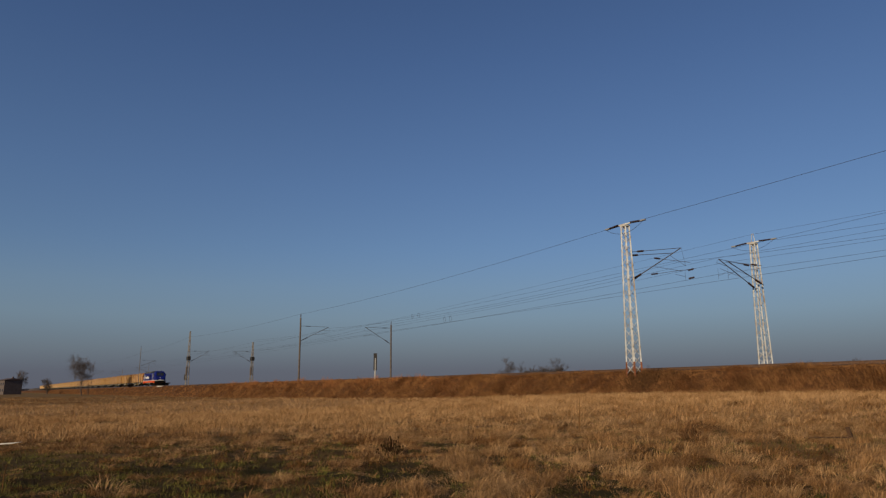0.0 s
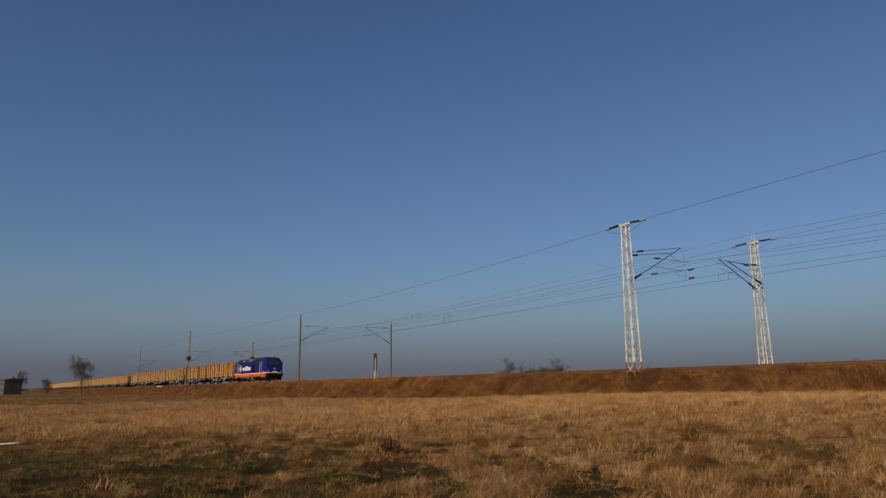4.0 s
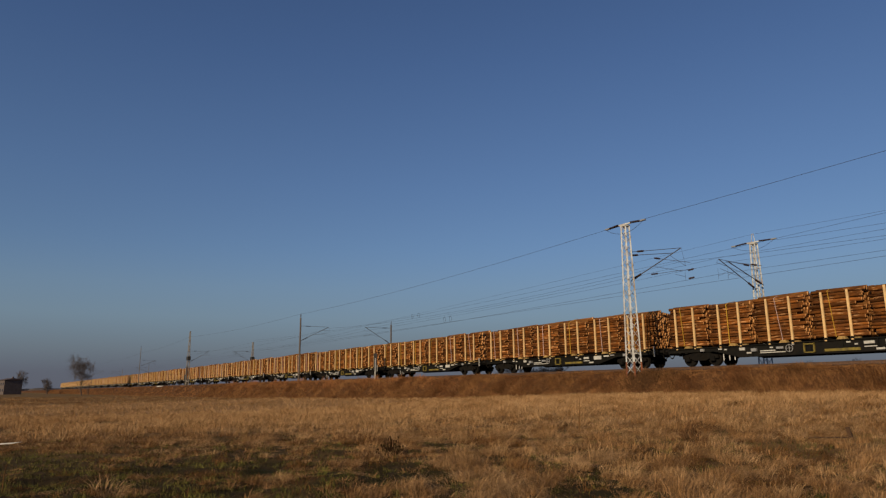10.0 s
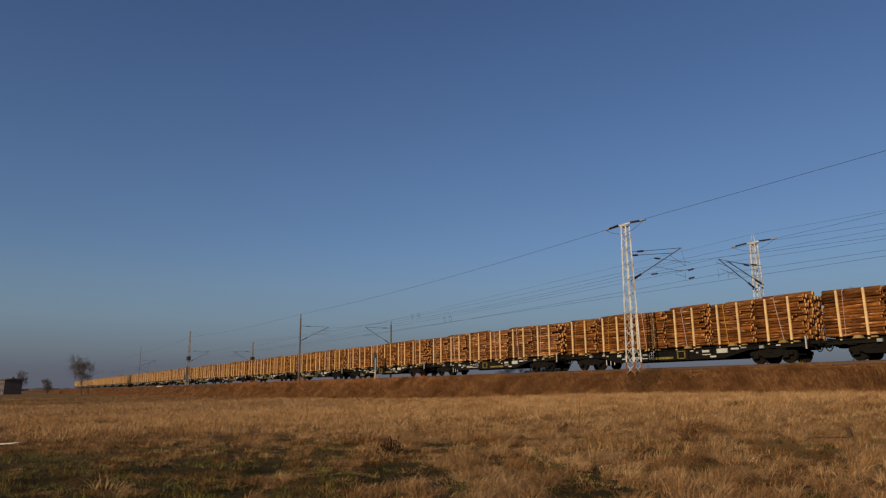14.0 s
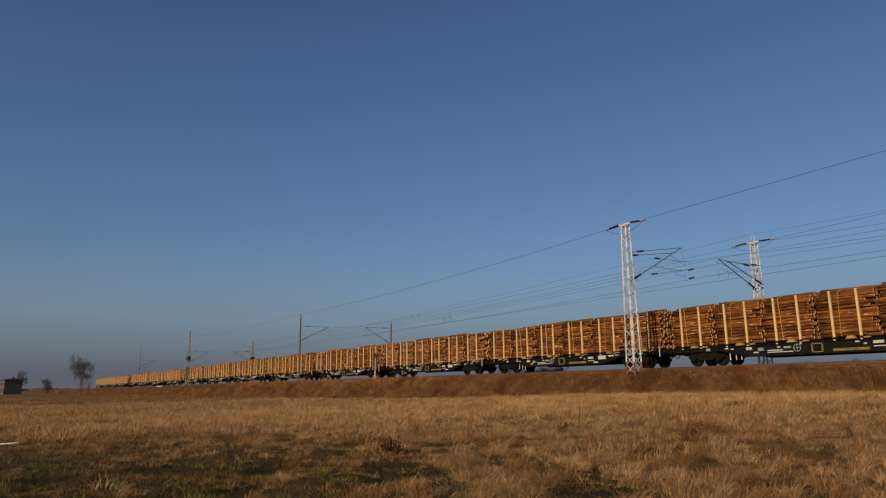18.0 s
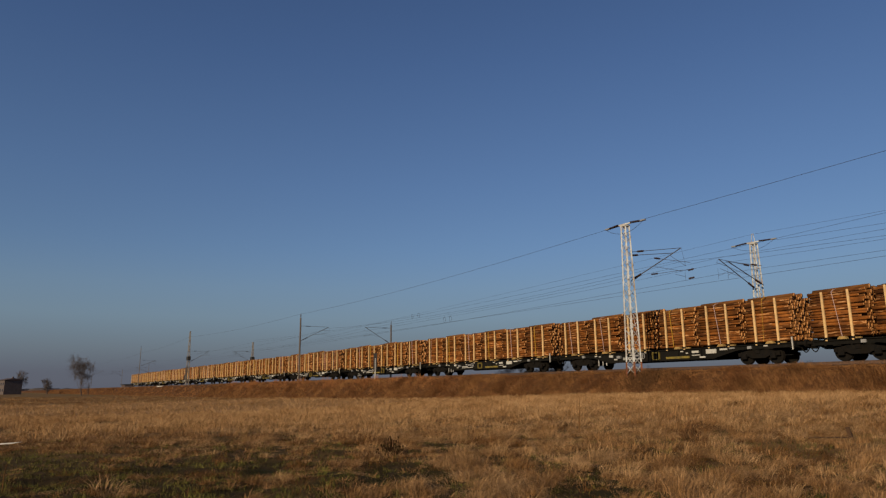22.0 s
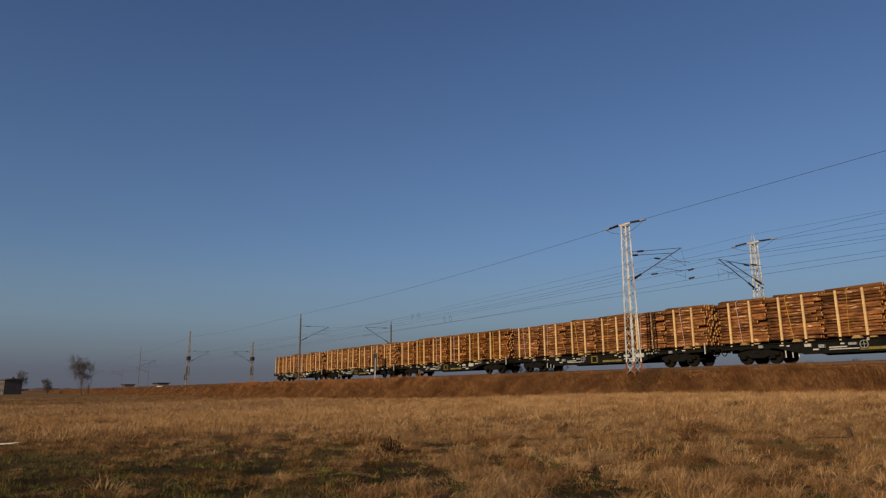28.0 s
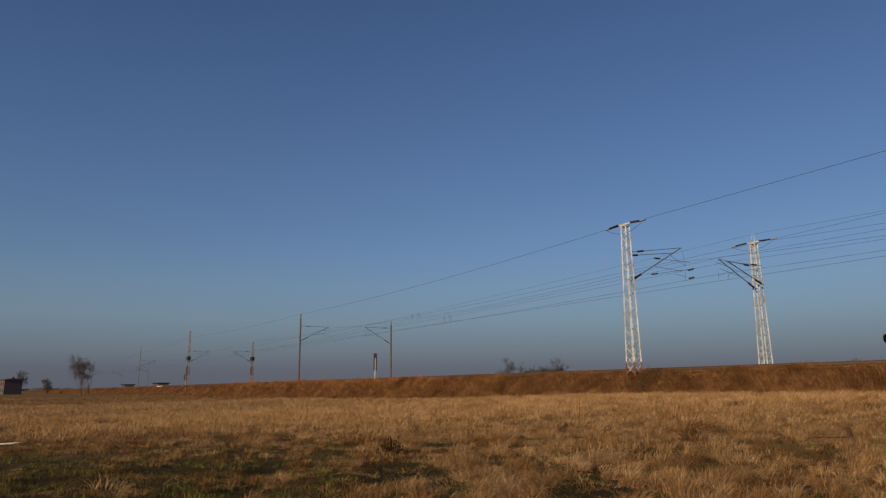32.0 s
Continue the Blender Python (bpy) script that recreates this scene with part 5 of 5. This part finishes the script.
def locomotive():
    loco = new("diesel_locomotive")
    tagged(loco, "blue diesel locomotive with an orange sill and white stripe", "locomotive")
    body = part("body", loft(bmesh.new(), [(x, cab_section(1.49, 3.45, 1.25, 3.62)) for x in (-5.4, 5.4)]), M["blue"], loco)
    for s in (-1, 1):
        secs = [(5.4, (1.49, 3.45, 0.95, 4.0)), (6.9, (1.49, 3.43, 0.95, 3.98)), (7.4, (1.485, 3.38, 0.95, 3.90)), (7.75, (1.46, 3.28, 0.98, 3.74)), (8.05, (1.42, 2.85, 1.12, 3.02)), (8.3, (1.37, 2.25, 1.15, 2.38)),
                (8.45, (1.25, 1.98, 1.05, 2.08)), (8.60, (1.0, 1.80, 0.85, 1.92))]
        cab = part("cab", loft(bmesh.new(), [(s * x, cab_section(*c)) for x, c in secs]), M["blue"], loco, "blue driver's cab with a raked front")
        # windscreen panes on the raked front
        for y0, y1 in ((-0.90, -0.07), (0.07, 0.90)):
            bm = bmesh.new()
            a, b = (7.83, 3.56), (8.18, 2.70)
            n = Vector((0.925, 0, 0.38)) * 0.02
            q = []
            for (x, z), k in ((a, 0.93), (b, 1.0)):
                for y in (y0 * k, y1 * k):
                    q.append((Vector((x, y, z)), Vector((x, y, z)) + n * 2.2))
            lo = [bm.verts.new((s * v[0].x, v[0].y, v[0].z)) for v in q]
            hi = [bm.verts.new((s * v[1].x, v[1].y, v[1].z)) for v in q]
            for f in ((0, 1, 3, 2),):
                bm.faces.new([hi[i] for i in f])
                bm.faces.new([lo[i] for i in f[::-1]])
            for i, j in ((0, 1), (1, 3), (3, 2), (2, 0)):
                bm.faces.new((lo[i], lo[j], hi[j], hi[i]))
            bmesh.ops.recalc_face_normals(bm, faces=bm.faces[:])
            part("windscreen", bm, M["cab_glass"], cab, "dark raked windscreen pane")
            part("wiper", beam(bmesh.new(), (s * 8.26, (y0 + y1) / 2 - 0.2, 2.66), (s * 8.0, (y0 + y1) / 2 + 0.22, 3.30), 0.025), M["black"], cab)
        for y in (-0.98, 0.98):
            bm = tube(bmesh.new(), (s * 8.4, y * 0.95, 1.72), (s * 8.60, y * 0.95, 1.72), 0.12, 0.11, 12)
            part("headlight", bm, M["lamp_lens"], cab, "round headlight")
            bm = tube(bmesh.new(), (s * 8.45, y * 0.7, 1.72), (s * 8.62, y * 0.7, 1.72), 0.085, 0.08, 10)
            part("tail_light", bm, M["grille"], cab)
        part("top_light", tube(bmesh.new(), (s * 7.55, 0, 3.84), (s * 7.76, 0, 3.78), 0.08, 0.08, 10), M["roof_dark"], cab)
        part("front_plate", box(bmesh.new(), *sorted((s * 8.56, s * 8.615)), -0.42, 0.42, 1.58, 1.70), M["loco_white"], cab, "pale plate with unreadable writing")
        part("mark", box(bmesh.new(), *sorted((s * 8.40, s * 8.47)), -0.12, 0.12, 2.02, 2.22), M["loco_white"], cab)
        half = [(1.462, 3.46), (1.085, 3.938), (0.955, 4.012)]
        part("cab_roof_panel", loft(bmesh.new(), [(s * x, [(-y, z) for y, z in half] + half[::-1]) for x in (5.405, 6.35)]), M["roof_dark"], cab, "dark grey cab roof panel")
        for y in (-0.45, 0.45):
            part("air_horn", tube(bmesh.new(), (s * 6.7, y, 4.04), (s * 7.05, y, 4.04), 0.03, 0.07, 8), M["roof_dark"], cab)
        # side windows, doors with white hand rails
        for side in (-1, 1):
            y = side * 1.492
            win = [(s * 6.72, 2.62), (s * 7.02, 2.62), (s * 7.22, 2.80), (s * 7.22, 3.22), (s * 6.72, 3.24)]
            part("side_window", slab(bmesh.new(), win, "y", *sorted((y, y + side * 0.012))), M["cab_glass"], cab, "dark cab side window")
            part("window_frame", slab(bmesh.new(), [(s * 6.67, 2.57), (s * 7.04, 2.57), (s * 7.27, 2.78), (s * 7.27, 3.27), (s * 6.67, 3.29)], "y", *sorted((y - side * 0.004, y + side * 0.006))), M["roof_dark"], cab)
            part("side_door", box(bmesh.new(), *sorted((s * 5.72, s * 6.42)), *sorted((y, y + side * 0.01)), 1.56, 3.30, 0.004), M["blue"], cab, "blue cab door")
            for x in (5.62, 6.50):
                bm = tube(bmesh.new(), (s * x, y + side * 0.07, 1.56), (s * x, y + side * 0.07, 3.32), 0.026, sides=6)
                for z in (1.6, 3.28):
                    tube(bm, (s * x, y - side * 0.02, z), (s * x, y + side * 0.07, z), 0.018, sides=5)
                part("hand_rail", bm, M["loco_white"], cab, "white hand rail")
            part("number_bars", box(bmesh.new(), *sorted((s * 7.3, s * 7.65)), *sorted((y - side * 0.006, y + side * 0.01)), 1.60, 1.70), M["loco_white"], cab)
            part("mirror", box(bmesh.new(), *sorted((s * 7.55, s * 7.68)), *sorted((side * 1.46, side * 1.62)), 2.75, 3.1, 0.02), M["roof_dark"], cab)
        # front beam, buffers, plough
        part("buffer_beam", box(bmesh.new(), *sorted((s * 8.2, s * 8.5)), -1.36, 1.36, 0.82, 1.40, 0.03), M["bogie"], loco, "grimy dark buffer beam")
        buffers(loco, s * 8.48, s, r=0.22, length=0.61, z=1.06)
        bm = slab(bmesh.new(), [(-1.3, 0.28), (1.3, 0.28), (1.25, 0.8), (-1.25, 0.8)], "x", *sorted((s * 7.95, s * 8.3)))
        part("snow_plough", bm, M["bogie"], loco)
        part("coupling", tube(bmesh.new(), (s * 8.5, 0, 1.02), (s * 8.95, 0, 0.75), 0.07), M["bogie"], loco)
        b = bogie(loco, s * 5.22, 0.55, 2.6, 1.06, M["bogie"])
        for dx in (-1.3, 1.3):
            for side in (-1, 1):
                bm = bmesh.new()
                for k in range(24):
                    p, q = math.tau * k / 24, math.tau * (k + 1) / 24
                    beam(bm, (s * 5.22 + dx + 0.50 * math.cos(p), side * 0.84, 0.55 + 0.50 * math.sin(p)), (s * 5.22 + dx + 0.50 * math.cos(q), side * 0.84, 0.55 + 0.50 * math.sin(q)), 0.03, 0.09)
                part("tyre", bm, M["tread"], b, "worn bright wheel tyre")
            for side in (-1, 1):
                for off in (-0.32, 0.32):
                    part("coil_spring", tube(bmesh.new(), (s * 5.22 + dx + off, side * 1.1, 0.55), (s * 5.22 + dx + off, side * 1.1, 0.86), 0.1, 0.1, 10), M["frame"], b)
        for side in (-1, 1):
            for dx in (-1.75, -0.62, 0.62, 1.75):
                part("brake_block", box(bmesh.new(), s * 5.22 + dx - 0.07, s * 5.22 + dx + 0.07, *sorted((side * 0.9, side * 1.12)), 0.28, 0.72, 0.02), M["frame"], b)
            part("damper", tube(bmesh.new(), (s * 5.22 - 0.3, side * 1.2, 0.95), (s * 5.22 + 0.75, side * 1.2, 0.72), 0.05, 0.04, 8), M["grey_metal"], b)
            part("brake_cylinder", tube(bmesh.new(), (s * 5.22 - 0.75, side * 1.16, 0.62), (s * 5.22 - 0.35, side * 1.16, 0.62), 0.12, 0.12, 10), M["frame"], b)
            part("step_ladder", box(bmesh.new(), *sorted((s * 5.8, s * 6.35)), *sorted((side * 1.3, side * 1.48)), 0.42, 0.46), M["bogie"], loco)
            part("step_hanger", beam(bmesh.new(), (s * 5.82, side * 1.46, 0.44), (s * 5.82, side * 1.46, 0.98), 0.04), M["bogie"], loco)
            part("step_hanger", beam(bmesh.new(), (s * 6.33, side * 1.46, 0.44), (s * 6.33, side * 1.46, 0.98), 0.04), M["bogie"], loco)
            part("sand_pipe", beam(bmesh.new(), (s * 7.3, side * 1.0, 0.5), (s * 7.0, side * 0.8, 0.1), 0.04), M["bogie"], loco)
        part("sand_box", box(bmesh.new(), *sorted((s * 7.25, s * 7.6)), -1.25, -0.95, 0.35, 0.85, 0.03), M["bogie"], loco)
    # sill, stripe
    sill = [(-8.2, 0.80), (-6.9, 0.80), (-6.6, 0.95), (6.6, 0.95), (6.9, 0.80), (8.2, 0.80), (8.2, 1.40), (-8.2, 1.40)]
    part("sill", slab(bmesh.new(), sill, "y", -1.50, 1.50), M["orange"], loco, "bright orange sill")
    ring = [(-8.61, -1.0), (-8.32, -1.40), (-8.15, -1.505), (8.15, -1.505), (8.32, -1.40), (8.61, -1.0), (8.61, 1.0), (8.32, 1.40), (8.15, 1.505), (-8.15, 1.505), (-8.32, 1.40), (-8.61, 1.0)]
    part("white_stripe", slab(bmesh.new(), ring, "z", 1.40, 1.50), M["loco_white"], loco, "white stripe above the sill")
    for x in (-7.8, -6.3, -3.1, -1.5, 1.6, 4.2, 6.2, 7.75):
        part("jack_pocket", box(bmesh.new(), x - 0.16, x + 0.16, -1.512, -1.49, 1.08, 1.24), M["grille"], loco, "dark jacking pocket")
    for x in (-6.9, -0.4, 2.9, 5.2):
        part("marking_bar", box(bmesh.new(), x - 0.12, x + 0.12, -1.512, -1.49, 1.02, 1.06), M["loco_white"], loco)
    part("lettering_bar", box(bmesh.new(), -2.6, -0.7, -1.512, -1.49, 1.20, 1.25), M["loco_white"], loco)
    # roof hood in dark and light grey bays
    def hood(w):
        half = [(w + 0.02, 3.46), (w - 0.04, 3.6), (1.06, 3.95), (0.9, 3.99)]
        return [(-y, z) for y, z in half] + half[::-1]
    # the rearmost dark bay has a mast's shadow put into its colour
    for x0, x1, m in ((-5.35, -4.6, "roof_dark"), (-4.6, -2.75, "roof_light"), (-2.75, -1.0, "roof_dark"), (-1.0, 1.45, "roof_light"), (1.45, 5.38, "roof_dark")):
        bay = part("roof_bay", loft(bmesh.new(), [(x, hood(1.40)) for x in (x0 + 0.012, x1 - 0.012)]), M[m], loco, "grey roof bay")
        n = max(2, int((x1 - x0) / 0.6))
        for i in range(n):
            x = x0 + (i + 0.5) * (x1 - x0) / n
            part("roof_rib", box(bmesh.new(), x - 0.03, x + 0.03, -0.95, 0.95, 3.98, 4.005), M[m], bay)
    part("roof_fan", tube(bmesh.new(), (0.6, 0, 3.95), (0.6, 0, 4.1), 0.62, 0.6, 20), M["roof_dark"], loco)
    part("exhaust", box(bmesh.new(), -0.9, -0.2, -0.35, 0.35, 3.97, 4.14, 0.04), M["roof_dark"], loco)
    part("roof_hump", box(bmesh.new(), 2.2, 3.6, -0.7, 0.7, 3.97, 4.08, 0.04), M["roof_dark"], loco)
    # grilles and side panels
    for side in (-1, 1):
        y = side * 1.49
        g = part("air_grille", box(bmesh.new(), 1.70, 2.75, *sorted((y - side * 0.02, y + side * 0.012)), 1.62, 3.06), M["grille"], loco, "dark louvred air intake")
        for i in range(14):
            z = 1.68 + i * 0.1
            part("louvre", box(bmesh.new(), 1.74, 2.71, *sorted((y + side * 0.01, y + side * 0.035)), z, z + 0.03), M["grille"], g)
        for x in (-5.42, -2.0, 1.55, 2.9, 4.4):
            part("panel_joint", box(bmesh.new(), x - 0.012, x + 0.012, *sorted((y - side * 0.01, y + side * 0.004)), 1.56, 3.4), M["grille"], body)
        # the owner's mark: a ring with crossed bars, and a row of slanting blocks
        bm = bmesh.new()
        for k in range(36):
            if k % 3 == 2:
                continue
            p, q = math.tau * k / 36, math.tau * (k + 1) / 36
            c = [(-4.88 + rr * math.cos(t), 2.40 + rr * math.sin(t)) for rr, t in ((0.62, p), (0.62, q), (0.52, q), (0.52, p))]
            slab(bm, c, "y", *sorted((y, y + side * 0.01)))
        part("ring_mark", bm, M["loco_white"], loco, "broken white ring painted on the side")
        for x0, x1, z0, z1 in ((-5.36, -5.08, 2.22, 2.50), (-4.68, -4.40, 2.22, 2.50), (-5.05, -4.92, 1.98, 2.78), (-4.84, -4.71, 1.98, 2.78)):
            part("ring_bar", box(bmesh.new(), x0, x1, *sorted((y, y + side * 0.011)), z0, z1), M["loco_white"], loco)
        slant = 0.16
        for x0, x1, z1 in ((-3.72, -3.22, 2.56), (-3.14, -2.44, 2.56), (-2.36, -2.12, 2.74), (-2.04, -1.80, 2.76), (-1.72, -1.00, 2.76), (-0.92, -0.22, 2.56), (-0.14, 0.62, 2.56)):
            k = slant * (z1 - 2.03) / 0.6
            part("logo_block", slab(bmesh.new(), [(x0, 2.03), (x1, 2.03), (x1 + k, z1), (x0 + k, z1)], "y", *sorted((y, y + side * 0.01))), M["loco_white"], loco, "white slanting block of the owner's mark")
    # underfloor gear
    part("fuel_tank", box(bmesh.new(), -2.6, 2.6, -1.3, 1.3, 0.30, 0.93, 0.08), M["bogie"], loco, "grimy fuel tank")
    for x0, x1, z0, z1 in ((-3.1, -2.7, 0.42, 0.92), (2.7, 3.2, 0.45, 0.92)):
        part("equipment_box", box(bmesh.new(), x0, x1, -1.32, 1.32, z0, z1, 0.03), M["frame"], loco)
    for x0, x1, z0, z1, m in ((-2.3, -1.85, 0.45, 0.85, "frame"), (0.1, 0.95, 0.52, 0.9, "frame"), (1.2, 1.55, 0.42, 0.8, "grey_metal"), (1.8, 2.4, 0.5, 0.88, "frame")):
        part("underfloor_cover", box(bmesh.new(), x0, x1, -1.38, -1.28, z0, z1, 0.02), M[m], loco)
    part("air_pipe", tube(bmesh.new(), (-4.0, -1.34, 0.9), (4.0, -1.34, 0.9), 0.03, sides=6), M["grey_metal"], loco)
    for x in (-1.6, -0.9, -0.55):
        part("tank_valve", box(bmesh.new(), x - 0.09, x + 0.09, -1.36, -1.29, 0.66, 0.8, 0.01), M["white"], loco)
    return loco


LOCO = locomotive()


LONG_LOADS = (0, 2, 5, 8, 11, 12, 16, 20, 23)         # wagons whose piles stand end to end

PINK_LOADS = (7, 12, 18, 21, 22, 24, 25)                # wagons loaded with half-peeled timber


def build_train():
    rolls = []
    wagons = [timber_wagon(False), timber_wagon(True)]
    used = [False, False]
    piles = [log_stack(100 + i, i < 7) for i in range(16)] + [log_stack(130 + i, True, "bark_pink") for i in range(5)]
    fresh = [True] * len(piles)
    r = random.Random(21)
    for n in range(26):
        kind = 1 if n in (0, 6, 9, 14, 17, 21) else 0
        w = wagons[kind] if not used[kind] else copy_thing(wagons[kind], Matrix())
        used[kind] = True
        centre = 18.08 + PITCH * (n + 0.5)
        rolls.append((w, centre, RAIL_Z, 0))
        last = None
        choice = range(16, 21) if n in PINK_LOADS else range(7) if n in LONG_LOADS else range(7, 16)
        for i in range(6):
            end = n == 25 and i == 0                     # the last pile stands a little forward
            k = r.choice([q for q in (range(7, 16) if end else choice) if q != last])
            last = k
            p = piles[k] if fresh[k] else copy_thing(piles[k], Matrix())
            fresh[k] = False
            rolls.append((p, centre - (-8.55 + 3.15 * i + 0.675) + r.uniform(-0.05, 0.05) - (0.3 if end else 0.0), RAIL_Z + 1.245, 0))
    return rolls


ROLLS = build_train()


def motions():
    for thing, behind, z, rz in ROLLS:
        rolling(thing, behind, z, rz)
    rolling(LOCO, 8.64)


motions()
